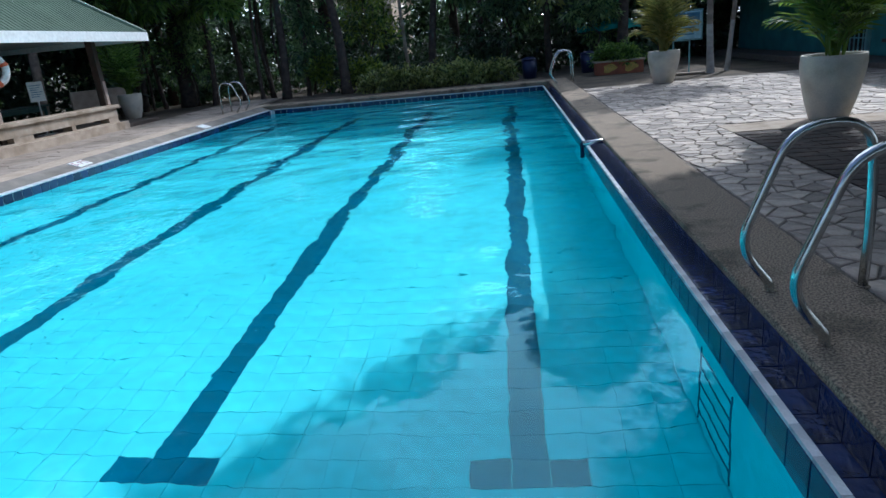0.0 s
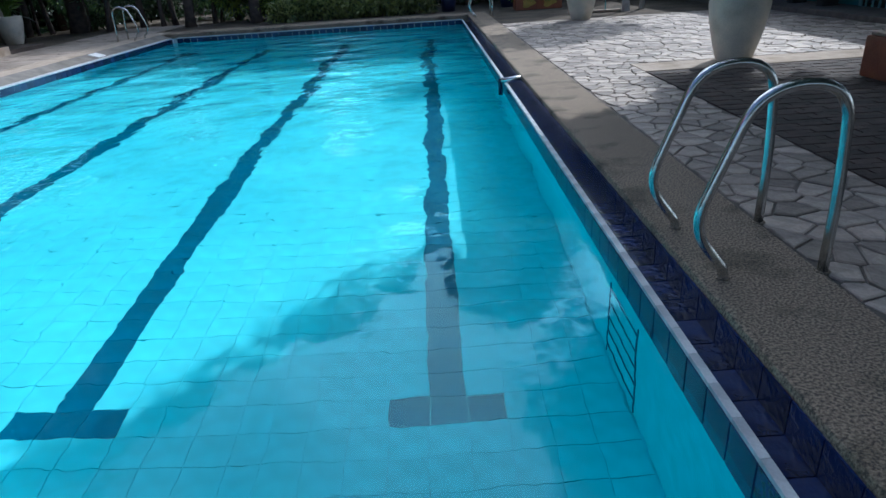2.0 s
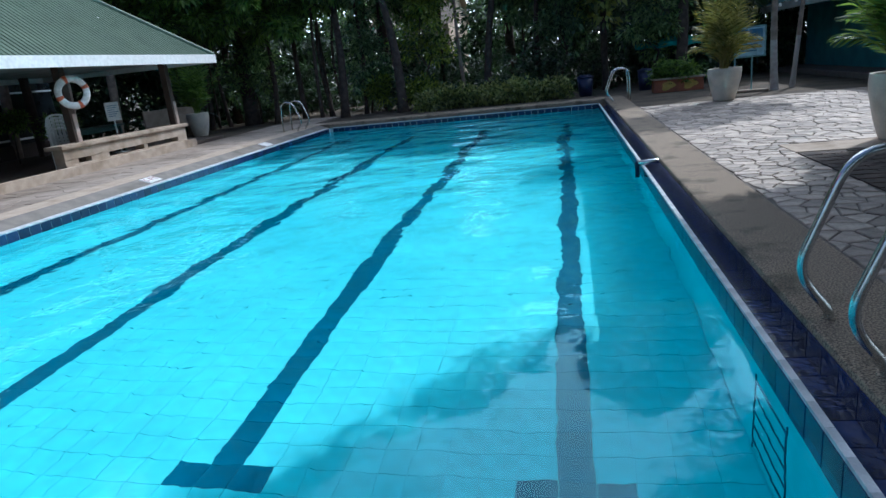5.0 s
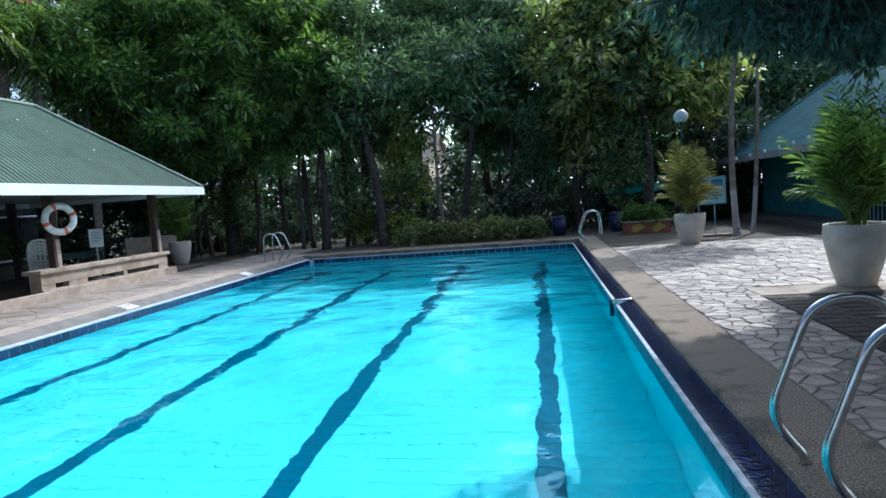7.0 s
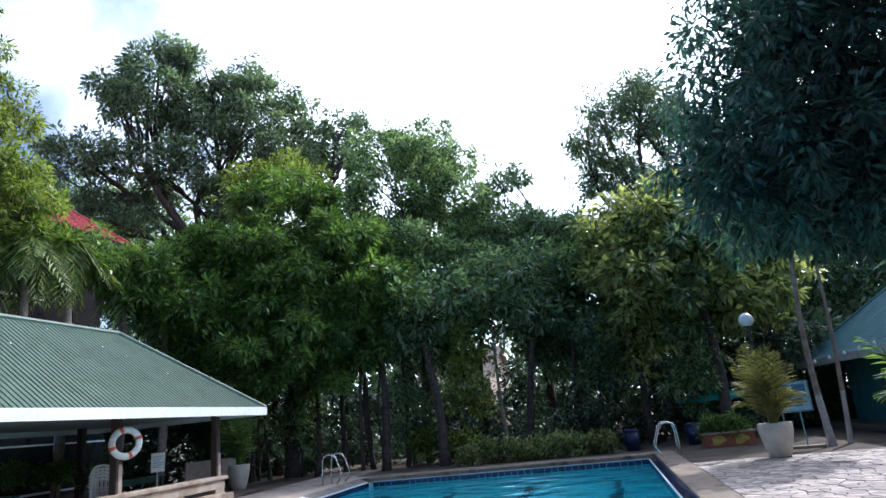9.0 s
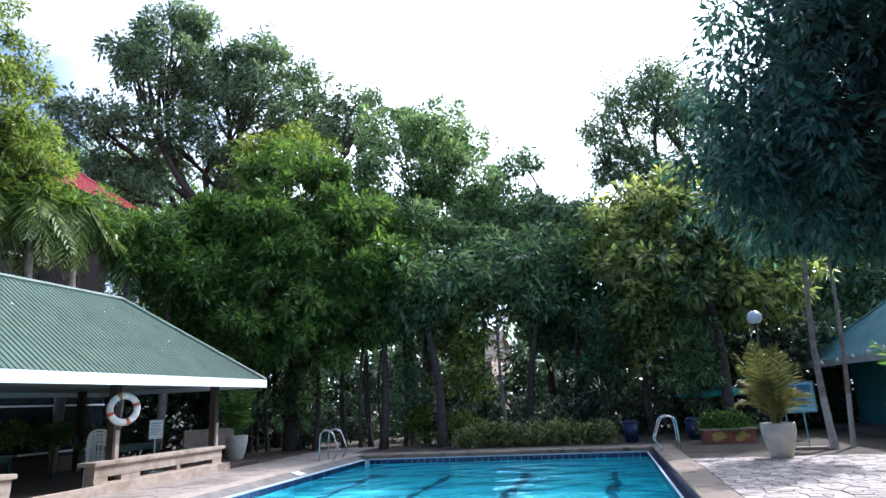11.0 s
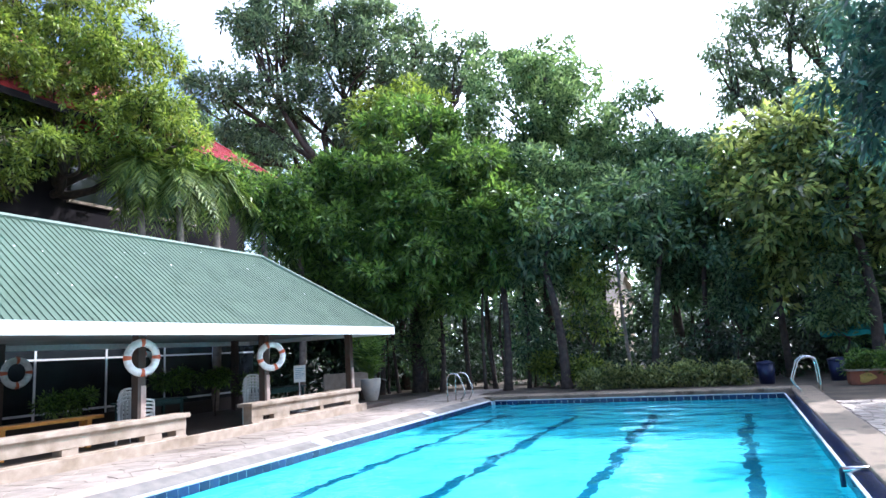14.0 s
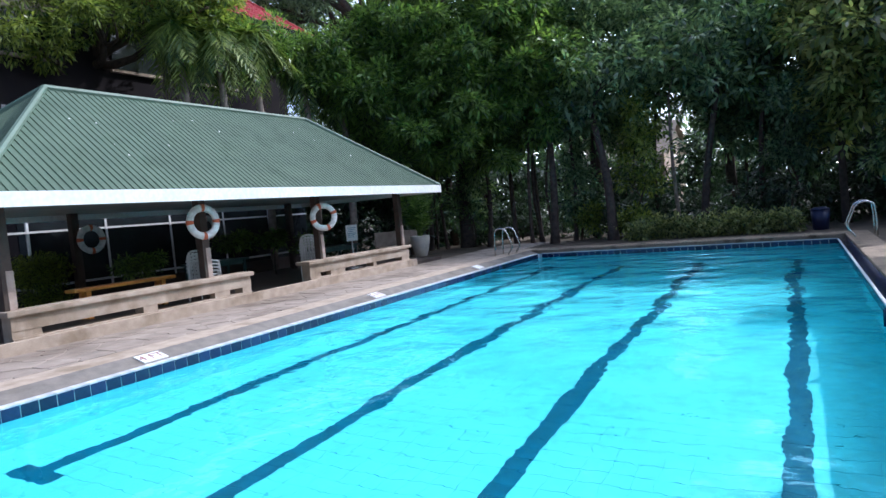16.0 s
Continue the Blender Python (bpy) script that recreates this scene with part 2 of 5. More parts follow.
M = {
    "water": water_material(),
    "floor_tile": material("pale_blue_tile", (0.25, 0.69, 0.75), 0.35, second=(0.21, 0.63, 0.71), scale=0.7, fine=8, spread=0.035),
    "floor_tile_far": material("pale_blue_tiles", (0.25, 0.69, 0.75), 0.35, second=(0.21, 0.63, 0.71), scale=0.7, fine=8, spread=0.035, island=True),
    "grout": material("tile_grout", (0.25, 0.66, 0.755), 0.8, scale=3),
    "line_tile": material("teal_line_tile", (0.008, 0.11, 0.2), 0.35, scale=4, spread=0.12),
    "navy": material("navy_tile", (0.017, 0.034, 0.1), 0.16, second=(0.011, 0.023, 0.07), scale=9, spread=0.35, stain=(0.6, 0.65, 0.7), stain_scale=5),
    "navy_grout": material("light_grout", (0.55, 0.6, 0.64), 0.8, scale=9),
    "gutter": material("wet_gutter_tile", (0.007, 0.018, 0.08), 0.1, second=(0.012, 0.028, 0.1), scale=6, spread=0.3, bump=0.25, bump_scale=25, stain=(0.7, 0.7, 0.6), stain_scale=4),
    "nosing": material("white_lip_tile", (0.7, 0.72, 0.74), 0.35, second=(0.42, 0.45, 0.48), scale=3.5, spread=0.1),
    "pebble": material("pebble_wash_concrete", (0.39, 0.3, 0.21), 0.85, second=(0.1, 0.078, 0.058), scale=85, mix=(0.38, 0.62), fine=200, bump=0.6, bump_scale=120, stain=(0.36, 0.37, 0.33), stain_scale=2.4),
    "stone": material("paving_stone", (0.43, 0.355, 0.29), 0.65, second=(0.24, 0.2, 0.168), scale=5, fine=45, bump=0.5, bump_scale=22, spread=0.4, stain=(0.55, 0.53, 0.5), stain_scale=0.7),
    "stone_far": material("paving_stones", (0.43, 0.355, 0.29), 0.65, second=(0.24, 0.2, 0.168), scale=5, fine=45, bump=0.5, bump_scale=22, spread=0.4, island=True, stain=(0.55, 0.53, 0.5), stain_scale=0.7),
    # brown brick, with the shade of tree and pot darkening its colour
    "brick": material("shade_darkened_brick", (0.066, 0.045, 0.036), 0.85, second=(0.04, 0.03, 0.025), scale=6, fine=50, bump=0.4, bump_scale=60, spread=0.3, island=True, stain=(0.5, 0.5, 0.48), stain_scale=0.8),
    "deck_stone": material("worn_deck_stone", (0.34, 0.28, 0.23), 0.75, second=(0.25, 0.205, 0.168), scale=3, fine=40, bump=0.3, bump_scale=30, spread=0.08, island=True, stain=(0.6, 0.57, 0.54), stain_scale=0.6),
    "deck_bed": material("worn_deck_bed", (0.29, 0.24, 0.195), 0.9, scale=7, bump=0.3),
    # beige cover, greyed to take in the thin shadow beside the lip
    "grey_band": material("shadow_greyed_cover", (0.21, 0.185, 0.16), 0.8, second=(0.14, 0.125, 0.11), scale=5, fine=50, stain=(0.7, 0.68, 0.62), stain_scale=2),
    "mortar": material("mortar_bed", (0.16, 0.135, 0.115), 0.9, scale=9, bump=0.4),
    "earth": material("leaf_strewn_earth", (0.11, 0.082, 0.056), 0.95, second=(0.05, 0.04, 0.027), scale=1.2, fine=30, bump=0.8, bump_scale=18),
    "steel": material("brushed_stainless_steel", (0.62, 0.63, 0.62), 0.24, 1.0, second=(0.5, 0.5, 0.49), scale=25, fine=90),
    "roof": material("green_sheet_metal", (0.082, 0.13, 0.086), 0.6, spec=0.25, second=(0.066, 0.108, 0.072), scale=1.1, fine=25, stain=(0.82, 0.85, 0.8), stain_scale=2.0),
    "roof_cap": material("pale_green_ridge_metal", (0.11, 0.17, 0.125), 0.6, second=(0.085, 0.14, 0.1), scale=2, stain=(0.75, 0.78, 0.74), stain_scale=3),
    "table_green": material("dark_green_table_paint", (0.02, 0.07, 0.065), 0.4, scale=4),
    "fascia": material("white_fascia", (0.82, 0.82, 0.8), 0.5, second=(0.76, 0.76, 0.74), scale=1.5, fine=12),
    "soffit": material("grey_green_soffit", (0.52, 0.55, 0.53), 0.7, scale=2),
    "darkwood": material("dark_stained_post", (0.06, 0.04, 0.03), 0.6, scale=8, bump=0.2),
    "postbase": material("pinkish_plaster", (0.42, 0.32, 0.27), 0.8, scale=6),
    "concrete": material("beige_concrete", (0.44, 0.355, 0.275), 0.85, second=(0.34, 0.27, 0.208), scale=5, fine=70, bump=0.4, bump_scale=50, stain=(0.65, 0.62, 0.56), stain_scale=1.6),
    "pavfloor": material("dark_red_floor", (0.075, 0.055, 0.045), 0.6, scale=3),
    "white": material("white_plastic", (0.78, 0.78, 0.76), 0.4, scale=4, second=(0.68, 0.68, 0.66)),
    "ring": material("white_canvas_ring", (0.76, 0.75, 0.73), 0.6, scale=12, bump=0.1),
    "orange": material("orange_band", (0.62, 0.13, 0.05), 0.5, scale=12),
    "pot": material("cream_glazed_pot", (0.6, 0.55, 0.46), 0.55, second=(0.48, 0.46, 0.41), scale=4, bump=0.06, stain=(0.82, 0.8, 0.74), stain_scale=3),
    "soil": material("potting_soil", (0.05, 0.035, 0.025), 0.95, scale=25, bump=0.8),
    "bench_wood": material("orange_varnished_wood", (0.78, 0.36, 0.06), 0.4, second=(0.66, 0.27, 0.045), scale=14),
    "teal": material("teal_wall_paint", (0.05, 0.25, 0.27), 0.75, scale=2),
    "teal_frame": material("pale_teal_paint", (0.22, 0.45, 0.47), 0.6, scale=5),
    "dark": material("dark_painted_metal", (0.03, 0.032, 0.034), 0.5, scale=6),
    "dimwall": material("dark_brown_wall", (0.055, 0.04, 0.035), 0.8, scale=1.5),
    "teal_roof": material("teal_sheet_metal", (0.07, 0.2, 0.21), 0.55, second=(0.055, 0.165, 0.175), scale=1.2, fine=25, stain=(0.8, 0.82, 0.8), stain_scale=2),
    # near black: the dimness of the porch is put into the wall colour
    "lodge_wall": material("shade_black_wall", (0.014, 0.012, 0.014), 0.9, spec=0.1, second=(0.019, 0.016, 0.016), scale=1.5),
    "red": material("red_roof_sheet", (0.42, 0.03, 0.035), 0.5, second=(0.3, 0.025, 0.03), scale=2),
    "cream": material("cream_house_wall", (0.72, 0.56, 0.42), 0.8, scale=2),
    "terracotta": material("terracotta_paint", (0.36, 0.12, 0.06), 0.75, second=(0.24, 0.085, 0.05), scale=4, bump=0.3),
    "yellow": material("mustard_paint", (0.6, 0.4, 0.1), 0.75, scale=7),
    "bluebin": material("blue_bin_plastic", (0.008, 0.014, 0.06), 0.45, scale=5),
    "canvas": material("teal_canvas", (0.02, 0.27, 0.23), 0.8, scale=5),
    "board": material("light_blue_board", (0.35, 0.62, 0.72), 0.5, scale=6),
    "ink": material("dark_blue_print", (0.06, 0.22, 0.38), 0.6, scale=9),
    "red_ink": material("dark_red_print", (0.25, 0.05, 0.05), 0.6, scale=9),
    "bark": material("grey_brown_bark", (0.085, 0.062, 0.048), 0.9, second=(0.04, 0.03, 0.025), scale=7, bump=0.9, bump_scale=16),
    "pale_bark": material("pale_bark", (0.3, 0.24, 0.19), 0.9, second=(0.18, 0.14, 0.11), scale=6, bump=0.6, bump_scale=16),
    "limewash": material("limewashed_bark", (0.45, 0.43, 0.4), 0.9, second=(0.35, 0.32, 0.29), scale=8, bump=0.6),
    "globe": material("frosted_globe", (0.75, 0.76, 0.76), 0.3, scale=3),
    "glass": material("dark_window_glass", (0.02, 0.025, 0.028), 0.06, scale=2),
    "leaf_mango": leaf_material("mango_leaves", (0.026, 0.066, 0.02), (0.2, 0.31, 0.075), 0.44, 0.32),
    "leaf_bright": leaf_material("bright_leaves", (0.035, 0.075, 0.016), (0.31, 0.37, 0.075), 0.42, 0.38),
    # the bluish lift of these dark leaves stands for haze and sheen
    "leaf_dark": leaf_material("dark_hazed_leaves", (0.028, 0.068, 0.07), (0.11, 0.2, 0.18), 0.35, 0.36),
    "leaf_deep": leaf_material("deep_green_leaves", (0.035, 0.075, 0.052), (0.22, 0.32, 0.18), 0.46, 0.22),
    "leaf_mid": leaf_material("mid_green_leaves", (0.045, 0.09, 0.055), (0.28, 0.38, 0.19), 0.48, 0.22),
    "leaf_broad": leaf_material("broad_leaves", (0.06, 0.09, 0.045), (0.48, 0.5, 0.2), 0.55, 0.22),
    "leaf_palm": leaf_material("palm_fronds", (0.04, 0.09, 0.02), (0.26, 0.33, 0.08), 0.45),
    "leaf_dry": leaf_material("drying_fronds", (0.09, 0.1, 0.025), (0.32, 0.28, 0.1), 0.45),
    "leaf_tall": leaf_material("dark_crown_leaves", (0.05, 0.085, 0.065), (0.23, 0.3, 0.2), 0.48, 0.36),
    "leaf_hedge": leaf_material("hedge_leaves", (0.045, 0.08, 0.035), (0.38, 0.4, 0.17), 0.42),
    # canopy shade over the undergrowth is put into these very dark greens
    "leaf_shade": leaf_material("shade_dark_undergrowth", (0.014, 0.032, 0.024), (0.07, 0.12, 0.07), 0.3, 0.38),
}


# ---- mesh tools ----
class Shape:
    """Collects points and faces of one part."""

    def __init__(self):
        self.v, self.f = [], []

    def add(self, vs, fs):
        k = len(self.v)
        self.v += [tuple(p) for p in vs]
        self.f += [tuple(i + k for i in q) for q in fs]
        return self

    def box(self, x0, y0, z0, x1, y1, z1, b=0.0):
        if not b:
            vs = [(x, y, z) for z in (z0, z1) for y in (y0, y1) for x in (x0, x1)]
            return self.add(vs, [(0, 2, 3, 1), (4, 5, 7, 6), (0, 1, 5, 4), (2, 6, 7, 3), (0, 4, 6, 2), (1, 3, 7, 5)])
        bm = bmesh.new()
        bmesh.ops.create_cube(bm, size=1)
        for p in bm.verts:
            p.co = Vector(((x0 + x1) / 2 + p.co.x * (x1 - x0), (y0 + y1) / 2 + p.co.y * (y1 - y0), (z0 + z1) / 2 + p.co.z * (z1 - z0)))
        bmesh.ops.bevel(bm, geom=bm.edges[:], offset=b, segments=2, affect="EDGES", profile=0.6)
        bm.verts.index_update()
        self.add([p.co[:] for p in bm.verts], [[p.index for p in q.verts] for q in bm.faces])
        bm.free()
        return self

    def tube(self, pts, radii, n=10, caps=True):
        pts = [Vector(p) for p in pts]
        if not hasattr(radii, "__len__"):
            radii = [radii] * len(pts)
        k, ref = len(self.v), None
        for i, p in enumerate(pts):
            d = (pts[min(i + 1, len(pts) - 1)] - pts[max(i - 1, 0)]).normalized()
            if ref is None:
                ref = Vector((1, 0, 0)) if abs(d.x) < 0.8 else Vector((0, 1, 0))
            a = (ref - d * ref.dot(d)).normalized()
            ref, b = a, d.cross(a)
            for j in range(n):
                t = 2 * math.pi * j / n
                self.v.append(tuple(p + (a * math.cos(t) + b * math.sin(t)) * radii[i]))
        for i in range(len(pts) - 1):
            for j in range(n):
                self.f.append((k + i * n + j, k + i * n + (j + 1) % n, k + (i + 1) * n + (j + 1) % n, k + (i + 1) * n + j))
        if caps:
            self.f.append(tuple(k + j for j in reversed(range(n))))
            self.f.append(tuple(k + (len(pts) - 1) * n + j for j in range(n)))
        return self

    def turned(self, profile, n=28):
        """A body of revolution about z from (radius, height) pairs."""
        k = len(self.v)
        for r, z in profile:
            self.v += [(r * math.cos(2 * math.pi * j / n), r * math.sin(2 * math.pi * j / n), z) for j in range(n)]
        for i in range(len(profile) - 1):
            for j in range(n):
                self.f.append((k + i * n + j, k + i * n + (j + 1) % n, k + (i + 1) * n + (j + 1) % n, k + (i + 1) * n + j))
        return self

    def prism(self, ring, z0, z1, shrink=0.0):
        """A flat stone: a ring of corners with its upper edge drawn in."""
        n, c = len(ring), np.mean(ring, axis=0)
        low = [(x, y, z0) for x, y in ring]
        mid = [(x, y, z1 - shrink * 0.5) for x, y in ring]
        top = [(x + (c[0] - x) * shrink / max(0.05, math.hypot(c[0] - x, c[1] - y)), y + (c[1] - y) * shrink / max(0.05, math.hypot(c[0] - x, c[1] - y)), z1) for x, y in ring]
        fs = [(i, (i + 1) % n, n + (i + 1) % n, n + i) for i in range(n)] + [(n + i, n + (i + 1) % n, 2 * n + (i + 1) % n, 2 * n + i) for i in range(n)]
        return self.add(low + mid + top, fs + [tuple(range(2 * n, 3 * n))])

    def mesh(self, name, mat, smooth=False):
        me = bpy.data.meshes.new(name)
        me.from_pydata(self.v, [], self.f)
        me.materials.append(M[mat])
        if smooth:
            me.polygons.foreach_set("use_smooth", [True] * len(me.polygons))
        me.update()
        return me


def part(name, shape, mat, parent=None, label="", smooth=False):
    ob = new(name, shape.mesh(name, mat, smooth))
    ob.parent = parent
    return tagged(ob, label)


def thing(name, label, category, at=(0, 0, 0), rz=0, group="", kind=""):
    ob = new(name)
    ob.empty_display_size = 0.1
    ob.matrix_basis = pose(*at, 0, 0, rz)
    return tagged(ob, label, category, group, kind)


def single(name, shape, mat, label, category, group="", kind="", smooth=False):
    return tagged(part(name, shape, mat, None, "", smooth), label, category, group, kind)



# ---- pool ----
W, Y0, Y1 = 8.5, 1.4, 21.72
LIP, WATER, FLOOR0, FLOOR1 = -0.10, -0.24, -1.40, -1.62
TILE = 0.2215


def floor_z(y):
    return FLOOR0 + (FLOOR1 - FLOOR0) * min(1, max(0, (y - 9) / 10))


ground = Shape()
for x0, y0, x1, y1 in ((-600, -600, 600, Y0 - 0.9), (-600, Y1 + 0.9, 600, 900), (-600, Y0 - 0.9, -W - 1.0, Y1 + 0.9), (0.7, Y0 - 0.9, 600, Y1 + 0.9)):
    ground.add([(x0, y0, -0.06), (x1, y0, -0.06), (x1, y1, -0.06), (x0, y1, -0.06)], [(0, 1, 2, 3)])
single("ground", ground, "earth", "brown earth with fallen leaves under the trees", "ground", kind="structure")

basin = thing("pool_basin", "tiled swimming pool basin with pale blue tiles", "pool", kind="structure")
shell = Shape()
for (x0, y0), (x1, y1) in (((-W, Y0), (0, Y0)), ((0, Y0), (0, Y1)), ((0, Y1), (-W, Y1)), ((-W, Y1), (-W, Y0))):
    shell.add([(x0, y0, LIP - 0.02), (x1, y1, LIP - 0.02), (x1, y1, -2.0), (x0, y0, -2.0)], [(0, 1, 2, 3)])
part("pool_wall", shell, "floor_tile_far", basin)
bed = Shape()
for y0, y1 in ((Y0, 9), (9, 19), (19, Y1)):
    bed.add([(-W, y0, floor_z(y0) - 0.008), (0, y0, floor_z(y0) - 0.008), (0, y1, floor_z(y1) - 0.008), (-W, y1, floor_z(y1) - 0.008)], [(0, 1, 2, 3)])
band = Shape()
band.box(-0.0045, Y0, -0.345, -0.001, Y1, LIP - 0.025).box(-W + 0.001, Y0, -0.345, -W + 0.0045, Y1, LIP - 0.025).box(-W + 0.005, Y1 - 0.0045, -0.345, -0.005, Y1 - 0.001, LIP - 0.025)
part("grout_band", band, "navy_grout", basin, "pale grout behind the navy tiles")
part("floor_bed", bed, "grout", basin)

LANES = [-1.01, -3.18, -5.34, -7.48]
T_NEAR, T_FAR = 4.85, 19.7


def on_line(cx, cy):
    """Whether a floor tile belongs to a dark lane line or its cross bar."""
    for lx in LANES:
        if abs(cx - lx) < TILE / 2 and T_NEAR < cy < T_FAR + TILE:
            return True
        if abs(cx - lx) < TILE * 1.5 and (T_NEAR < cy < T_NEAR + TILE or T_FAR < cy < T_FAR + TILE):
            return True
    return False


tile_mesh = Shape().box(-TILE / 2 + 0.0022, -TILE / 2 + 0.0022, -0.008, TILE / 2 - 0.0022, TILE / 2 - 0.0022, 0).mesh("floor_tile", "floor_tile")
line_mesh = Shape().box(-TILE / 2 + 0.002, -TILE / 2 + 0.002, -0.008, TILE / 2 - 0.002, TILE / 2 - 0.002, 0).mesh("line_tile", "line_tile")
rest, lines_rest, near_tiles = Shape(), Shape(), []
for cy in np.arange(T_NEAR + TILE / 2 - 15 * TILE, Y1, TILE):
    z = floor_z(cy)
    tiles = []
    for k, lx in enumerate(LANES):
        tiles += [(lx + j * TILE, TILE) for j in range(-4, 5)]
    edges = [(LANES[0] + 4.5 * TILE, 0.0)] + [(LANES[k + 1] + 4.5 * TILE, LANES[k] - 4.5 * TILE) for k in range(3)] + [(-W, LANES[3] - 4.5 * TILE)]
    tiles += [((a + b) / 2, b - a) for a, b in edges if b - a > 0.03]
    for cx, width in tiles:
        dark = on_line(cx, cy)
        if width == TILE and -3.6 < cx < -0.1 and 4.2 < cy < 7.2:
            near_tiles.append((cx, cy, z, dark))
        else:
            g = 0.0012 if dark else 0.0022
            (lines_rest if dark else rest).box(cx - width / 2 + g, cy - TILE / 2 + g, z - 0.012, cx + width / 2 - g, cy + TILE / 2 - g, z)
tagged(part("floor_tiles", rest, "floor_tile_far", basin), kind="stuff")
tagged(part("lane_tiles", lines_rest, "line_tile", basin, "dark teal lane line tiles"), kind="stuff")

# dark target tiles under the lip at the far end
for lx in LANES:
    part("target_tile", Shape().box(lx - 0.16, Y1 - 0.018, -0.36, lx + 0.16, Y1 - 0.007, -0.18), "navy", basin, "dark blue lane target tile")

water = Shape()
nx, ny = 40, 90
for j in range(ny + 1):
    for i in range(nx + 1):
        x, y = -W + W * i / nx, Y0 + (Y1 - Y0) * j / ny
        water.v.append((x, y, WATER))
for j in range(ny):
    for i in range(nx):
        k = j * (nx + 1) + i
        water.f.append((k, k + 1, k + nx + 2, k + nx + 1))
pool_water = single("water", water, "water", "clear rippled swimming pool water", "water", kind="structure", smooth=True)
pool_water.visible_shadow = False

# ---- rim: lip, gutter, coping ----
rim = thing("pool_rim", "overflow gutter with white lip and pebble-wash coping", "pool edge", kind="structure")
GR, CR = 0.2, 0.78


def coping(x0, y0, x1, y1):
    return Shape().box(x0, y0, -0.3, x1, y1, 0.0, 0.03)


part("coping", coping(GR, Y0 - 0.8, CR, Y1 + 1.1), "pebble", rim)
part("coping", coping(-W - 1.0, Y0 - 0.8, -W - 0.442, Y1 + 1.1), "concrete", rim, "plain beige concrete coping")
part("coping", coping(-W - 0.44, Y1 + GR, GR - 0.002, Y1 + 1.1), "pebble", rim)
part("coping", coping(-W - 0.44, Y0 - 0.8, GR - 0.002, Y0 - GR), "pebble", rim)
# gutter channel floors
part("gutter_channel", Shape().box(0.03, Y0 - GR, -0.5, GR + 0.02, Y1 + GR, -0.2), "gutter", rim)
# sloping cover; its grey partly paints the shadow line along the coping
cover = Shape()
for y in (Y0 - GR, Y1 + GR):
    cover.v += [(-W - 0.125, y, -0.4), (-W - 0.125, y, LIP - 0.004), (-W - 0.44, y, -0.004), (-W - 0.44, y, -0.4)]
cover.f += [(0, 1, 5, 4), (1, 2, 6, 5), (2, 3, 7, 6), (3, 0, 4, 7), (3, 2, 1, 0), (4, 5, 6, 7)]
part("gutter_cover", cover, "grey_band", rim, "sloping beige gutter cover, greyed for the shadow along it")
part("gutter_channel", Shape().box(-W - 0.118, Y1 + 0.05, -0.5, 0.048, Y1 + GR + 0.02, -0.2), "gutter", rim)
part("gutter_channel", Shape().box(-W - 0.118, Y0 - GR - 0.02, -0.5, 0.048, Y0 - 0.05, -0.2), "gutter", rim)
# walls that carry the lip
part("lip_wall", Shape().box(0.001, Y0, -2.0, 0.028, Y1, LIP - 0.022), "navy_grout", rim)
part("lip_wall", Shape().box(-W - 0.119, Y0, -2.0, -W - 0.001, Y1, LIP - 0.022), "navy_grout", rim)
part("lip_wall", Shape().box(-W - 0.119, Y1 + 0.001, -2.0, 0.049, Y1 + 0.049, LIP - 0.022), "navy_grout", rim)
part("lip_wall", Shape().box(-W - 0.119, Y0 - 0.049, -2.0, 0.049, Y0 - 0.001, LIP - 0.022), "navy_grout", rim)

# ---- paving ----
def cells(x0, y0, x1, y1, size, seed, keep=None):
    """Irregular stones: each the room nearest to its own point, drawn in by the joint."""
    r = np.random.default_rng(seed)
    nx, ny = int((x1 - x0) / size) + 3, int((y1 - y0) / size) + 3
    pts = {(i, j): (x0 + (i - 1 + r.uniform(0.02, 0.98)) * size, y0 + (j - 1 + r.uniform(0.02, 0.98)) * size) for i in range(nx) for j in range(ny)}
    out = []
    for (i, j), (px, py) in pts.items():
        ring = [(max(x0, px - 1.6 * size), max(y0, py - 1.6 * size)), (min(x1, px + 1.6 * size), max(y0, py - 1.6 * size)), (min(x1, px + 1.6 * size), min(y1, py + 1.6 * size)), (max(x0, px - 1.6 * size), min(y1, py + 1.6 * size))]
        if ring[0][0] >= ring[1][0] or ring[0][1] >= ring[2][1]:
            continue
        for di in range(-2, 3):
            for dj in range(-2, 3):
                q = pts.get((i + di, j + dj))
                if not q or (di == 0 and dj == 0):
                    continue
                ex, ey = q[0] - px, q[1] - py
                d = math.hypot(ex, ey)
                ex, ey = ex / d, ey / d
                lim = d / 2 - 0.008
                cut = []
                for a in range(len(ring)):
                    p, s = ring[a], ring[(a + 1) % len(ring)]
                    dp, ds = (p[0] - px) * ex + (p[1] - py) * ey - lim, (s[0] - px) * ex + (s[1] - py) * ey - lim
                    if dp <= 0:
                        cut.append(p)
                    if (dp < 0 < ds) or (ds < 0 < dp):
                        t = dp / (dp - ds)
                        cut.append((p[0] + (s[0] - p[0]) * t, p[1] + (s[1] - p[1]) * t))
                ring = cut
                if len(ring) < 3:
                    break
            if len(ring) < 3:
                break
        if len(ring) < 3:
            continue
        area = 0.5 * abs(sum(ring[a][0] * ring[(a + 1) % len(ring)][1] - ring[(a + 1) % len(ring)][0] * ring[a][1] for a in range(len(ring))))
        if area > 0.006:
            out.append(((px, py), ring))
    return out


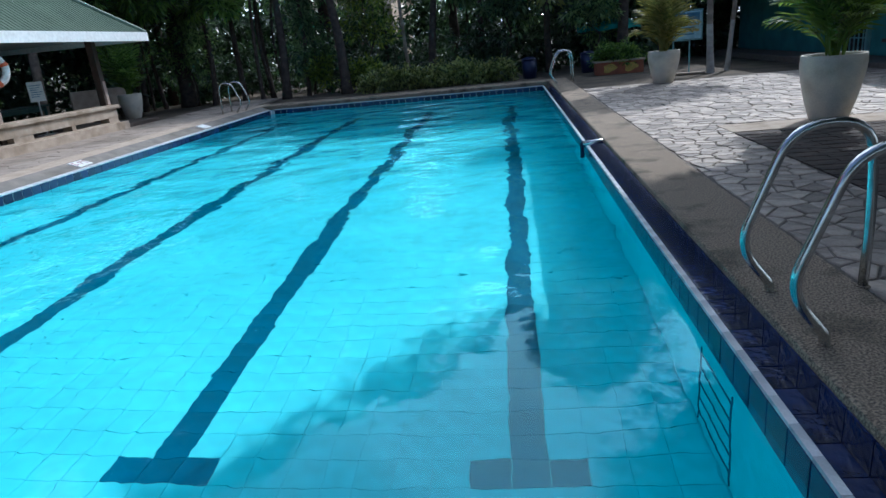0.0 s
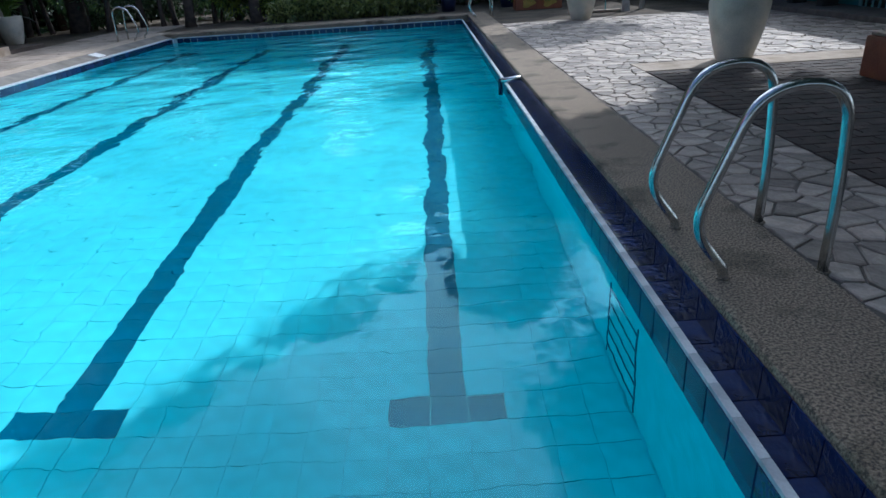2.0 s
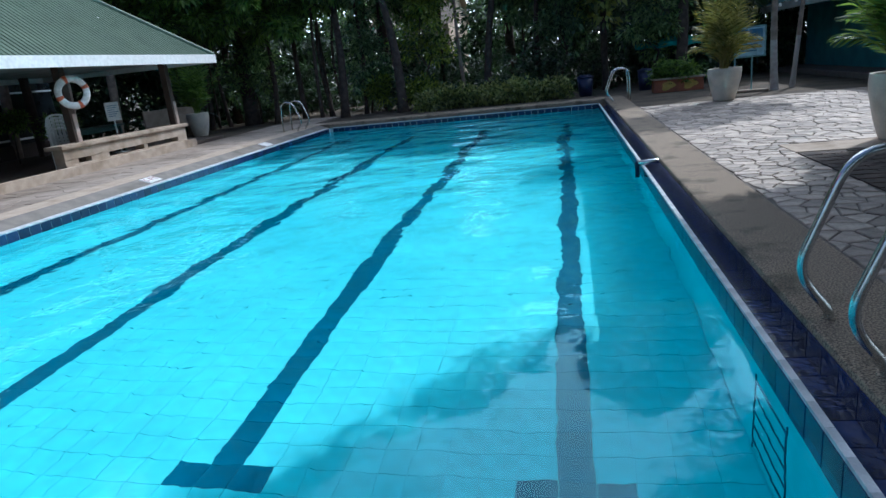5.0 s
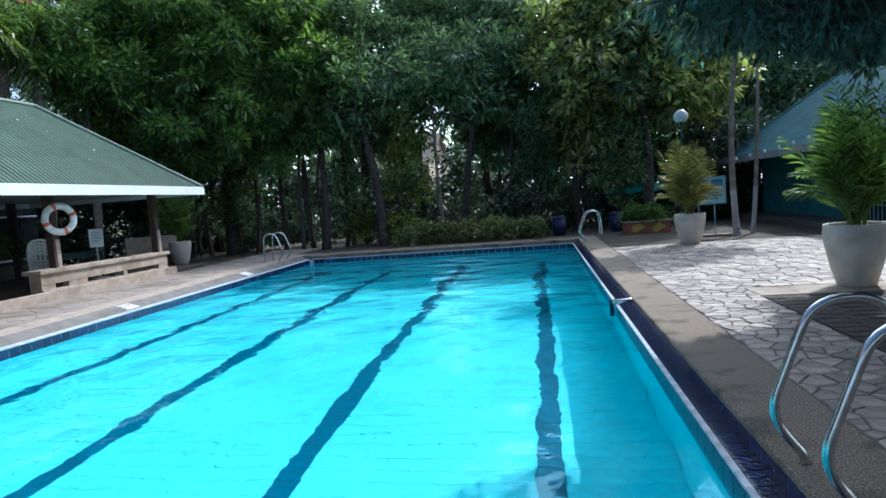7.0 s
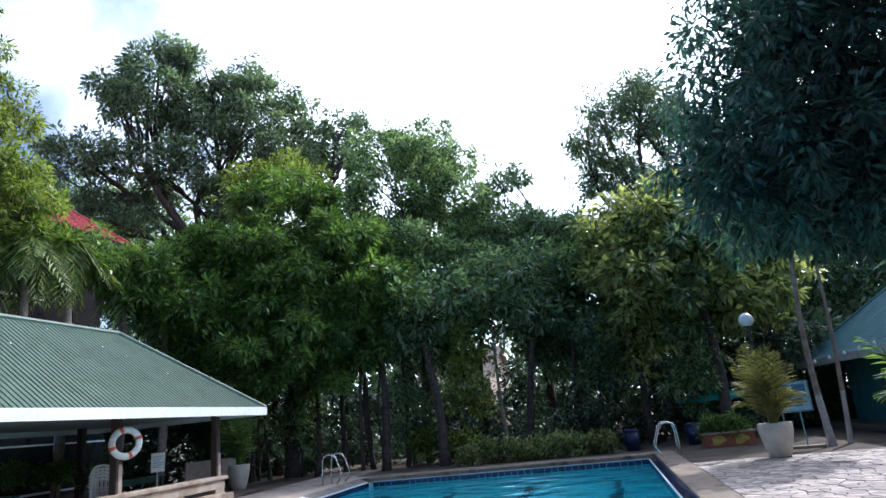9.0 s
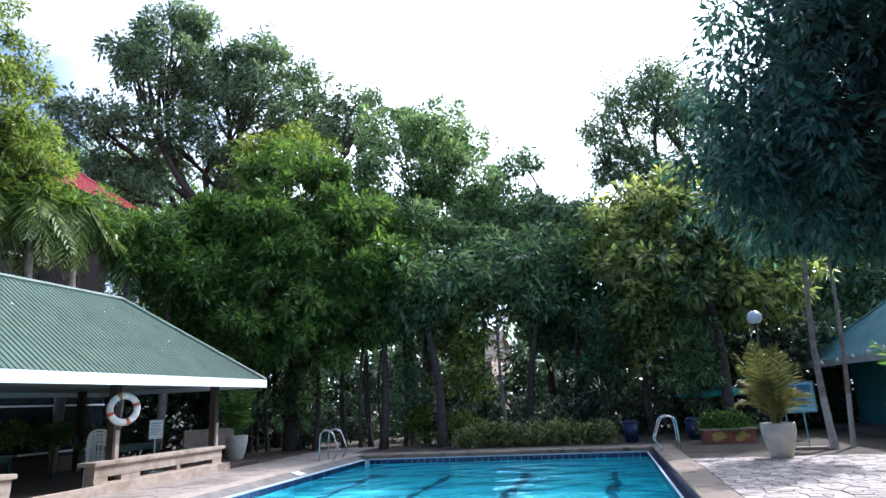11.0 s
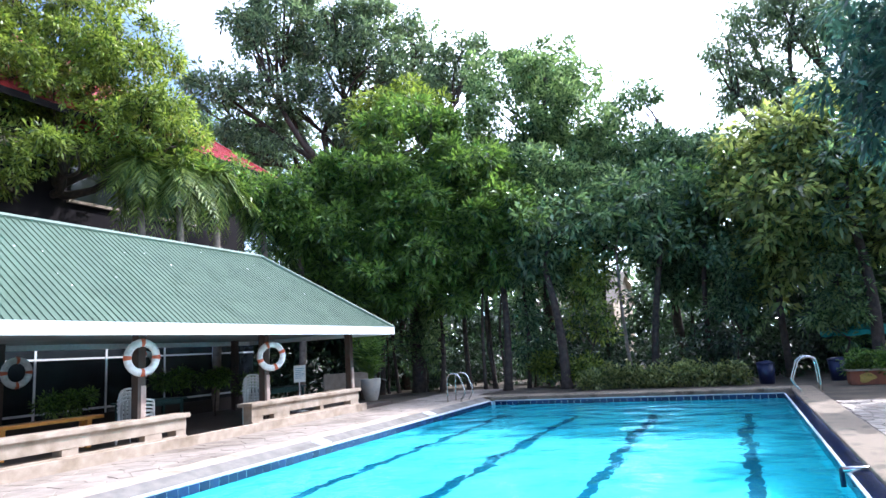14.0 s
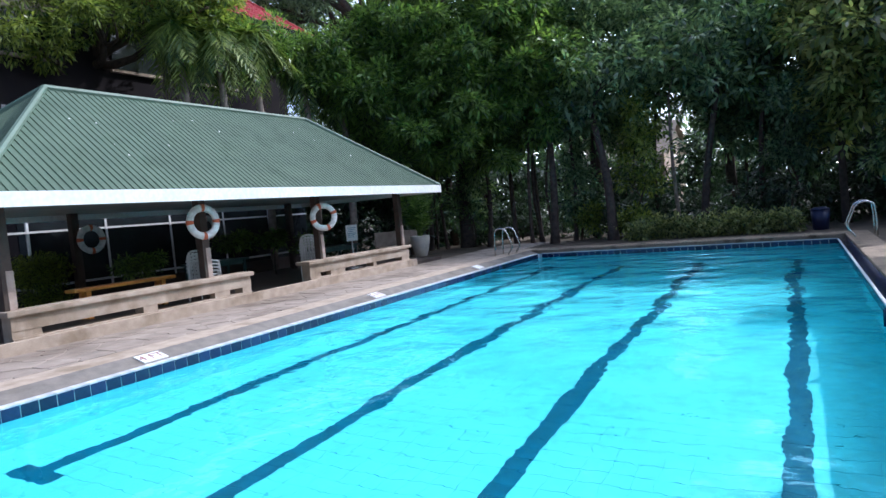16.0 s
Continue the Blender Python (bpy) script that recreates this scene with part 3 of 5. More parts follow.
right_deck = thing("pavement", "crazy paving of irregular flat stones beside the pool", "pavement", kind="structure")
part("mortar_bed", Shape().box(CR + 0.002, -3, -0.2, 6.89, 18.2, -0.014), "mortar", right_deck)
left_deck = thing("pavement", "stone-paved strip between the pool and the shelter", "pavement", kind="structure")
part("mortar_bed", Shape().box(-11.45, -3, -0.2, -W - 1.002, 26, -0.01), "deck_bed", left_deck)
right_cells, left_cells = cells(CR + 0.01, 10.96, 6.88, 18.2, 0.21, 3) + cells(CR + 0.01, -3, 1.74, 10.95, 0.19, 5), cells(-11.44, -2, -W - 1.01, 25.8, 0.42, 4)

# brick paving whose dark colour includes the shade of tree and pot
brick_area = thing("pavement", "brown brick paving, darkened for tree and pot shade, beside the crazy paving", "pavement", kind="structure")
bricks = Shape()
for j in range(int((10.3 + 3) / 0.105)):
    for i in range(-1, int((6.88 - 1.79) / 0.21) + 1):
        x0, y0 = 1.755 + i * 0.21 + (0.105 if j % 2 else 0), -3 + j * 0.105
        x1 = min(x0 + 0.202, 6.88)
        x0 = max(x0, 1.755)
        if x1 - x0 > 0.03:
            h = 0.003 * math.sin(i * 7.7 + j * 3.1)
            bricks.add([(x0, y0, -0.02), (x1, y0, -0.02), (x1, y0 + 0.097, -0.02), (x0, y0 + 0.097, -0.02), (x0, y0, h), (x1, y0, h), (x1, y0 + 0.097, h), (x0, y0 + 0.097, h)], [(4, 5, 6, 7), (0, 1, 5, 4), (1, 2, 6, 5), (2, 3, 7, 6), (3, 0, 4, 7)])
part("border_strip", Shape().box(1.755, 10.31, -0.06, 6.88, 10.945, -0.002, 0.01), "concrete", brick_area, "plain sandy concrete border")
tagged(part("paving_bricks", bricks, "brick", brick_area), kind="stuff")

# ---- metal rails ----
def bent(pts, steps=7):
    """A line with its corners rounded."""
    pts = [Vector(p) for p in pts]
    out = [pts[0]]
    for a, b, c in zip(pts, pts[1:], pts[2:]):
        r = min(0.22, (a - b).length * 0.48, (c - b).length * 0.48)
        p, q = b + (a - b).normalized() * r, b + (c - b).normalized() * r
        out += [p.lerp(b, t).lerp(b.lerp(q, t), t) for t in (k / steps for k in range(steps + 1))]
    return out + [pts[-1]]


def pool_ladder(x, ys, side, label):
    """Two bent grab rails set in the coping; side: +1 on the right of the pool."""
    lad = thing("pool_ladder", label, "pool ladder", (x, ys[0], 0), group="pool ladders")
    for y in ys:
        rail = bent([(0, 0, -0.02), (0, 0, 0.04), (-0.17 * side, 0, 0.26), (0.06 * side, 0, 0.87), (0.43 * side, 0, 0.87), (0.465 * side, 0, 0.4), (0.465 * side, 0, -0.02)])
        bar = part("rail", Shape().tube(rail, 0.024, 14), "steel", lad, smooth=True)
        bar.location = (0, y - ys[0], 0)
        for fx in (0, 0.465 * side):
            fl = part("flange", Shape().turned([(0.0, 0.006), (0.03, 0.006), (0.036, 0.002), (0.036, -0.01)], 16), "pebble", lad, "mortared foot collar", smooth=True)
            fl.location = (fx, y - ys[0], 0)
    return lad


pool_ladder(0.31, (4.645, 5.263), 1, "bent stainless steel pool grab rails on the coping")
pool_ladder(0.33, (20.55, 21.2), 1, "bent stainless steel pool grab rails by the far corner")
pool_ladder(-W - 0.55, (20.45, 21.1), -1, "bent stainless steel pool grab rails beside the shelter")
steps = thing("ladder_steps", "submerged thin steel ladder rungs on the pool wall", "ladder", (-0.045, 4.95, 0))
for k in range(5):
    part("rung", Shape().tube([(0, -0.25, -0.42 - 0.17 * k), (0, 0.25, -0.42 - 0.17 * k)], 0.005, 6), "line_tile", steps)
for y in (-0.25, 0.25):
    part("stringer", Shape().tube([(0.0, y, -0.34), (0.0, y, -1.2)], 0.005, 8), "line_tile", steps)

hose = thing("rope_anchor", "dull steel pipe anchor with dark blue hook on the gutter", "pipe", (0.0, 10.66, 0))
part("pipe", Shape().tube([(-0.06, 0, -0.06), (0.3, 0, -0.04)], 0.035, 10), "steel", hose, "dull steel pipe", smooth=True)
part("hook", Shape().tube(bent([(-0.03, 0, -0.05), (-0.07, 0, -0.06), (-0.07, 0, -0.28)]), 0.03, 10), "navy", hose, "dark blue downturned hook", smooth=True)

# ---- depth markers ----
def depth_marker(y, text):
    slab = thing("depth_marker", "white depth marker tile" + (" with red " + text if text else " worn blank"), "pool sign", (-W - 0.27, y, -0.044), group="depth markers")
    slab.matrix_basis = pose(-W - 0.27, y, -0.044, 0, 17, 0)
    part("plate", Shape().box(-0.12, -0.19, -0.03, 0.12, 0.19, 0.004, 0.004), "white", slab)
    if text:
        fo = bpy.data.curves.new("letters", "FONT")
        fo.body, fo.size, fo.align_x, fo.align_y, fo.extrude = text, 0.2, "CENTER", "CENTER", 0.001
        fo.materials.append(M["red_ink"])
        ob = new("letters", fo)
        ob.parent = slab
        ob.matrix_basis = pose(0, 0, 0.007, 0, 0, 90)


depth_marker(7.25, "4 FT")
depth_marker(12.65, "5 FT")
depth_marker(17.6, "")

# ---- shelter on the left ----
EX, EXB, EY0, EY1, EZ = -10.88, -16.75, 6.3, 19.6, 2.42
RX, RY0, RY1, RZ = -13.88, 9.2, 16.9, 4.76
shelter = thing("pavilion", "open pavilion with a green ribbed metal hip roof", "pavilion", (0, 0, 0))


def ribbed(a0, a1, r0, r1, pitch=0.135, high=0.017):
    """A ribbed roof slope between an eave line a0-a1 and a ridge line r0-r1."""
    a0, a1, r0, r1 = (Vector(p) for p in (a0, a1, r0, r1))
    along = (a1 - a0).normalized()
    mid = (r0 + r1) / 2 - a0
    up = mid - along * mid.dot(along)
    nrm = along.cross(up).normalized()
    if nrm.z < 0:
        nrm = -nrm
    length, u0, u1 = (a1 - a0).length, (r0 - a0).dot(along), (r1 - a0).dot(along)
    s, us = Shape(), []
    u = 0.0
    while u < length:
        us += [(u, 0), (u + pitch * 0.62, 0), (u + pitch * 0.7, 1), (u + pitch * 0.92, 1)]
        u += pitch
    us = [(min(t, length), h) for t, h in us] + [(length, 0)]
    for t, h in us:
        top = 1.0 if u0 <= t <= u1 else (t / max(u0, 1e-6) if t < u0 else (length - t) / max(length - u1, 1e-6))
        p = a0 + along * t + nrm * high * h
        s.v += [tuple(p), tuple(p + up * top)]
    for i in range(len(us) - 1):
        s.f.append((2 * i, 2 * i + 2, 2 * i + 3, 2 * i + 1))
    return s


def hip_roof(parent, x0, x1, y0, y1, ez, rx0, rx1, ry0, ry1, rz, mat, fascia, cap):
    c = [(x0, y0, ez), (x1, y0, ez), (x1, y1, ez), (x0, y1, ez)]
    r0, r1 = (rx0, ry0, rz), (rx1, ry1, rz)
    for a, b, p, q in ((c[1], c[2], r0, r1), (c[3], c[0], r1, r0), (c[0], c[1], r0, r0), (c[2], c[3], r1, r1)):
        part("roof_slope", ribbed(a, b, p, q), mat, parent)
    for a, b in ((c[1], r0), (c[2], r1), (c[0], r0), (c[3], r1), (r0, r1)):
        part("ridge_cap", Shape().tube([Vector(a) + Vector((0, 0, 0.02)), Vector(b) + Vector((0, 0, 0.02))], 0.065, 8), cap, parent)
    d, t = 0.2, 0.03
    for s in (Shape().box(x1, y0, ez - d, x1 + t, y1, ez + 0.03), Shape().box(x0 - t, y0, ez - d, x0, y1, ez + 0.03), Shape().box(x0 - t, y0 - t, ez - d, x1 + t, y0, ez + 0.03), Shape().box(x0 - t, y1, ez - d, x1 + t, y1 + t, ez + 0.03)):
        part("fascia", s, fascia, parent, "painted fascia board")


litter = Shape()
r0 = np.random.default_rng(5)
for k in range(14):
    t, y = r0.uniform(0.08, 0.9), r0.uniform(9, 17)
    x, z, q, sl = EX + (RX - EX) * t, EZ + (RZ - EZ) * t + 0.03, r0.uniform(0.01, 0.028), (RZ - EZ) / (RX - EX)
    litter.add([(x - q, y - q * 0.5, z - q * sl), (x + q, y - q, z + q * sl), (x + q * 0.6, y + q, z + q * 0.6 * sl), (x - q, y + q * 0.4, z - q * sl)], [(0, 1, 2, 3)])
tagged(part("fallen_leaves", litter, "white", shelter, "pale dry leaves on the roof"), kind="stuff")
hip_roof(shelter, EXB, EX, EY0, EY1, EZ, RX, RX, RY0, RY1, RZ, "roof", "fascia", "roof_cap")
part("soffit", Shape().box(EXB + 0.01, EY0 + 0.01, EZ - 0.06, EX - 0.01, EY1 - 0.01, EZ - 0.03), "soffit", shelter, "grey-green ceiling lining")
for px, back in ((-11.72, 0), (-16.2, 1)):
    for py in (6.97, 10.8, 14.45, 18.28):
        post = part("post", Shape().box(px - 0.09, py - 0.09, 0.1, px + 0.09, py + 0.09, EZ - 0.06, 0.01), "darkwood", shelter, "dark stained wooden post")
        if not back:
            part("post_base", Shape().box(px - 0.095, py - 0.02, 0.6, px + 0.098, py + 0.098, 1.28, 0.006), "postbase", post, "pale plastered lower post face")
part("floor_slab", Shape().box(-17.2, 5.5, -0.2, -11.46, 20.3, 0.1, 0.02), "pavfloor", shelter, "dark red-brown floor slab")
part("floor_edge", Shape().box(-11.456, 5.5, -0.2, -11.36, 18.6, 0.2, 0.015), "concrete", shelter, "beige concrete kerb")


def parapet(y0, y1, slots):
    """A concrete wall bench with long slots through it."""
    b = thing("concrete_bench", "beige concrete wall bench with slots through it", "bench", (-11.6, (y0 + y1) / 2, 0.1), group="wall benches")
    h = (y1 - y0) / 2
    part("seat_slab", Shape().box(-0.26, -h - 0.06, 0.47, 0.2, h + 0.06, 0.56, 0.02), "concrete", b)
    part("upper_wall", Shape().box(-0.12, -h, 0.24, 0.14, h, 0.468, 0.008), "concrete", b)
    part("lower_wall", Shape().box(-0.12, -h, 0.0, 0.16, h, 0.13, 0.008), "concrete", b)
    cuts = [(-h, -h)] + [(s - (y0 + y1) / 2, e - (y0 + y1) / 2) for s, e in slots] + [(h, h)]
    for (_, a), (c, _) in zip(cuts, cuts[1:]):
        if c - a > 0.02:
            part("pier", Shape().box(-0.119, a, 0.128, 0.13, c, 0.242, 0.006), "concrete", b)
    return b


parapet(6.85, 11.75, ((7.3, 9.1), (9.4, 10.75), (11.15, 11.5)))
parapet(13.7, 18.32, ((14.1, 14.5), (15.1, 16.4), (16.55, 17.9)))


def life_ring(x, y, z, tilt, turn, label="white life ring with orange bands hanging on a post"):
    ring = thing("life_ring", label, "life ring", (x, y, z), group="life rings")
    ring.matrix_basis = pose(x, y, z, 0, 0, tilt) @ pose(0, 0, 0, 0, 90, 0) @ pose(0, 0, 0, 0, 0, turn)
    R, r = 0.285, 0.075

    def torus(a0, a1, rr, n):
        s = Shape()
        pts = [(R * math.cos(t), R * math.sin(t), 0) for t in np.linspace(a0, a1, n)]
        for p, t in zip(pts, np.linspace(a0, a1, n)):
            for k in range(12):
                q = 2 * math.pi * k / 12
                d = R + rr * math.cos(q)
                s.v.append((d * math.cos(t), d * math.sin(t), rr * 0.8 * math.sin(q)))
        for i in range(n - 1):
            for k in range(12):
                s.f.append((i * 12 + k, (i + 1) * 12 + k, (i + 1) * 12 + (k + 1) % 12, i * 12 + (k + 1) % 12))
        return s

    part("float", torus(0, 2 * math.pi, r, 41), "ring", ring, smooth=True)
    for k in range(4):
        part("band", torus(k * math.pi / 2 - 0.13, k * math.pi / 2 + 0.13, r + 0.004, 6), "orange", ring, "orange band", smooth=True)


life_ring(-11.42, 10.62, 1.82, -12, 0)
life_ring(-11.4, 14.35, 1.73, -32, 20)
life_ring(-16.02, 11.1, 1.70, 0, 0, "greyed life ring with orange bands in the shade")
life_ring(-16.02, 14.6, 1.75, 0, 10, "greyed life ring with orange bands in the shade")


def plastic_chair(x, y, z, rz, n):
    """A stack of moulded plastic chairs."""
    ch = thing("chair_stack", "stack of white moulded plastic garden chairs", "chair", (x, y, z), rz, group="plastic chairs")
    for k in range(n):
        dz = 0.075 * k
        one = part("chair", Shape().box(-0.23, -0.23, 0.40 + dz, 0.23, 0.22, 0.43 + dz, 0.012), "white", ch)
        for sx in (-1, 1):
            part("chair_leg", Shape().tube([(sx * 0.22, -0.21, 0.41 + dz), (sx * 0.25, -0.25, dz * 0.9)], [0.028, 0.02], 6), "white", one)
            part("chair_leg", Shape().tube([(sx * 0.22, 0.2, 0.41 + dz), (sx * 0.24, 0.29, dz * 0.9)], [0.028, 0.02], 6), "white", one)
            part("armrest", Shape().tube(bent([(sx * 0.26, -0.24, 0.42 + dz), (sx * 0.27, -0.22, 0.63 + dz), (sx * 0.25, 0.24, 0.68 + dz)]), 0.022, 6), "white", one)
        for j in range(5):
            part("back_slat", Shape().box(-0.2 + j * 0.085, 0.215 + 0.0 * j, 0.43 + dz, -0.14 + j * 0.085, 0.235, 0.86 + dz, 0.006), "white", one)
        part("back_rim", Shape().tube(bent([(-0.22, 0.23, 0.42 + dz), (-0.22, 0.25, 0.9 + dz), (0.22, 0.25, 0.9 + dz), (0.22, 0.23, 0.42 + dz)]), 0.022, 6), "white", one)
    return ch


plastic_chair(-12.45, 11.35, 0.1, 200, 4)
plastic_chair(-12.25, 14.75, 0.1, 205, 5)

wb = thing("wooden_bench", "long orange varnished wooden bench", "bench", (-13.3, 10.0, 0.1), 0)
part("seat", Shape().box(-0.17, -1.15, 0.56, 0.17, 1.15, 0.63, 0.012), "bench_wood", wb)
for y in (-0.85, 0.85):
    part("leg", Shape().box(-0.13, y - 0.05, 0.0, -0.05, y + 0.05, 0.56, 0.006), "bench_wood", wb)
    part("leg", Shape().box(0.05, y - 0.05, 0.0, 0.13, y + 0.05, 0.56, 0.006), "bench_wood", wb)

notice = thing("notice_board", "white notice on a thin stand with printed lines", "sign", (-12.9, 17.4, 0.1), 70)
part("sheet", Shape().box(-0.2, -0.012, 0.85, 0.2, 0.012, 1.34, 0.004), "white", notice)
part("stand", Shape().tube([(0, 0.02, 0.0), (0, 0.02, 0.9)], 0.02, 8), "white", notice)
part("foot", Shape().box(-0.2, -0.15, 0.0, 0.2, 0.15, 0.025, 0.006), "white", notice)
for k in range(6):
    part("printed_line", Shape().box(-0.15, -0.0165, 1.24 - k * 0.055, 0.15 - 0.05 * (k % 3), -0.0125, 1.255 - k * 0.055), "ink", notice)

def pavilion_table(x, y, long, label):
    t = thing("table", label, "table", (x, y, 0.1), group="pavilion tables")
    part("tabletop", Shape().box(-0.4, -long / 2, 0.7, 0.4, long / 2, 0.75, 0.012), "table_green", t)
    for sx in (-0.32, 0.32):
        for sy in (-long / 2 + 0.12, long / 2 - 0.12):
            part("leg", Shape().box(sx - 0.03, sy - 0.03, 0.0, sx + 0.03, sy + 0.03, 0.698, 0.005), "table_green", t)
        part("apron", Shape().box(sx - 0.012, -long / 2 + 0.16, 0.6, sx + 0.012, long / 2 - 0.16, 0.698), "table_green", t)


pavilion_table(-13.4, 17.0, 1.8, "dark green painted table under the pavilion roof")
pavilion_table(-14.3, 13.3, 1.6, "dark green painted table on the shaded floor")

# screen of dark panes in pale frames behind the shelter
screen = thing("window_screen", "dark glazed screen with pale thin frames", "window", (-17.1, 0, 0), kind="structure")
for k in range(2, 7):
    y0 = 6.2 + 2 * k
    part("pane", Shape().box(-0.01, y0 + 0.03, 0.5, 0.01, y0 + 1.97, 2.34), "glass", screen)
    part("mullion", Shape().box(-0.03, y0 - 0.028, 0.3, 0.03, y0 + 0.028, 2.36), "white", screen)
part("rail", Shape().box(-0.028, 6.2, 1.97, 0.028, 20.2, 2.02), "white", screen)
part("rail", Shape().box(-0.028, 6.2, 0.62, 0.028, 20.2, 0.68), "white", screen)
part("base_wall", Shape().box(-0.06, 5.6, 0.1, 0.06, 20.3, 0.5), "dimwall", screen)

rear = thing("concrete_bench", "weathered concrete bench with a high back in the shade", "bench", (-14.6, 22.6, 0), 55, group="wall benches")
part("seat", Shape().box(-0.9, -0.25, 0.32, 0.9, 0.25, 0.44, 0.02), "concrete", rear)
part("backrest", Shape().box(-0.9, 0.2, 0.44, 0.9, 0.32, 1.0, 0.02), "concrete", rear)
for x in (-0.65, 0.65):
    part("leg", Shape().box(x - 0.12, -0.2, -0.02, x + 0.12, 0.2, 0.32, 0.01), "concrete", rear)

# red-roofed building behind the shelter; its wall colour holds the porch shade
lodge = thing("building", "tall dark building with a red metal roof behind trees", "building", (0, 0, 0))
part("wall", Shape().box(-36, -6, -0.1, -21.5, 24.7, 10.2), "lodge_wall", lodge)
part("trim_band", Shape().box(-21.5, -6, 8.95, -21.3, 24.7, 9.3, 0.03), "concrete", lodge, "pale weathered band below the eave")
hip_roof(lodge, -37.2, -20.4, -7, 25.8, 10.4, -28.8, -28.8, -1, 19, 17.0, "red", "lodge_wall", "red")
for k in range(7):
    for z in (1.2, 4.4, 7.6):
        win = part("window", Shape().box(-21.5, -3 + 3.8 * k, z, -21.44, -1.2 + 3.8 * k, z + 1.6), "glass", lodge)
        part("sill", Shape().box(-21.5, -3.1 + 3.8 * k, z - 0.1, -21.36, -1.1 + 3.8 * k, z), "concrete", win)

# ---- teal building on the right ----
annex = thing("building", "teal-walled low building with a green hip roof", "building", (0, 0, 0))
part("wall", Shape().box(8.0, 11.0, -0.1, 17, 29, 2.4), "teal", annex)
hip_roof(annex, 6.6, 18.4, 10, 30, 2.3, 12.5, 12.5, 15.5, 24, 6.9, "teal_roof", "soffit", "teal_roof")
for y in (14.2, 19.6):
    door = part("door", Shape().box(7.93, y, 0.0, 8.0, y + 1.5, 2.1), "glass", annex, "dark glazed door with pale grille")
    for k in range(7):
        part("grille_bar", Shape().box(7.905, y + 0.1 + k * 0.21, 0.02, 7.93, y + 0.13 + k * 0.21, 2.08), "teal_frame", door)
    for z in (0.5, 1.05, 1.6):
        part("grille_rail", Shape().box(7.9, y, z, 7.905, y + 1.5, z + 0.03), "teal_frame", door)
    part("door_frame", Shape().box(7.9, y - 0.09, 0.0, 7.999, y - 0.002, 2.2), "teal_frame", door)
    part("door_frame", Shape().box(7.9, y + 1.502, 0.0, 7.999, y + 1.59, 2.2), "teal_frame", door)
part("plinth", Shape().box(6.9, 10.5, -0.1, 7.99, 29.5, 0.1, 0.02), "mortar", annex, "raised concrete porch floor")

dbench = thing("dark_bench", "dark wooden bench on block legs against the teal wall", "bench", (7.55, 16.9, 0.1), 90)
part("seat", Shape().box(-0.9, -0.2, 0.38, 0.9, 0.2, 0.46, 0.01), "dark", dbench)
for x in (-0.6, 0.6):
    part("leg", Shape().box(x - 0.12, -0.17, 0, x + 0.12, 0.17, 0.38, 0.01), "dark", dbench)

block = thing("terracotta_block", "terracotta-painted concrete block with a worn pale top", "block", (4.05, 8.85, 0))
part("body", Shape().box(-0.3, -0.28, -0.005, 0.3, 0.28, 0.43, 0.03), "terracotta", block)
part("cap", Shape().box(-0.27, -0.25, 0.431, 0.27, 0.25, 0.465, 0.015), "concrete", block, "worn pale top")
part("panel", Shape().box(-0.16, -0.29, 0.06, 0.2, -0.281, 0.38), "yellow", block, "faded mustard patch")

# string of bulbs along the roof edge
wire = thing("string_lights", "string of small white bulbs along the roof edge", "lights", (6.6, 0, 0))
a, b = Vector((-2.3, 21.0, 2.05)), Vector((0.6, 20.6, 2.75))
cable = [a.lerp(b, t) - Vector((0, 0, 0.25 * t * (1 - t))) for t in np.linspace(0, 1, 9)]
part("cable", Shape().tube(cable, 0.008, 5), "dark", wire)
for p in cable[1:-1]:
    bulb = part("bulb", Shape().turned([(0.0, -0.1), (0.035, -0.09), (0.045, -0.06), (0.03, -0.02), (0.015, 0.0)], 10), "globe", wire, smooth=True)
    bulb.location = p

# ---- right deck things ----
def frond_shape(length, droop, width, n=22, seed=0, blade=0.017):
    """One arched frond: a rib with narrow leaflets on both sides."""
    r = np.random.default_rng(seed)
    rib = [Vector((length * t * (1 - 0.25 * droop * t), 0, length * (0.9 * t - droop * t * t))) for t in np.linspace(0, 1, n)]
    s = Shape()
    s.tube(rib, [0.012 * (1 - 0.8 * t) + 0.002 for t in np.linspace(0, 1, n)], 4, caps=False)
    for i in range(3, n):
        t = i / (n - 1)
        d = (rib[i] - rib[i - 1]).normalized()
        ll = width * (0.35 + 1.3 * math.sin(math.pi * min(1, 0.15 + 0.85 * t)) ** 0.8) * r.uniform(0.85, 1.1) * 0.75
        for side in (-1, 1):
            out = (d * 0.75 + Vector((0, side, 0)) * 0.8 + Vector((0, 0, r.uniform(-0.25, 0.15)))).normalized()
            tip = rib[i] + out * ll - Vector((0, 0, ll * 0.22))
            mid = rib[i] + out * ll * 0.5
            w = d * blade
            k = len(s.v)
            s.v += [tuple(rib[i]), tuple(mid - w), tuple(tip), tuple(mid + w)]
            s.f.append((k, k + 1, k + 2, k + 3))
    return s


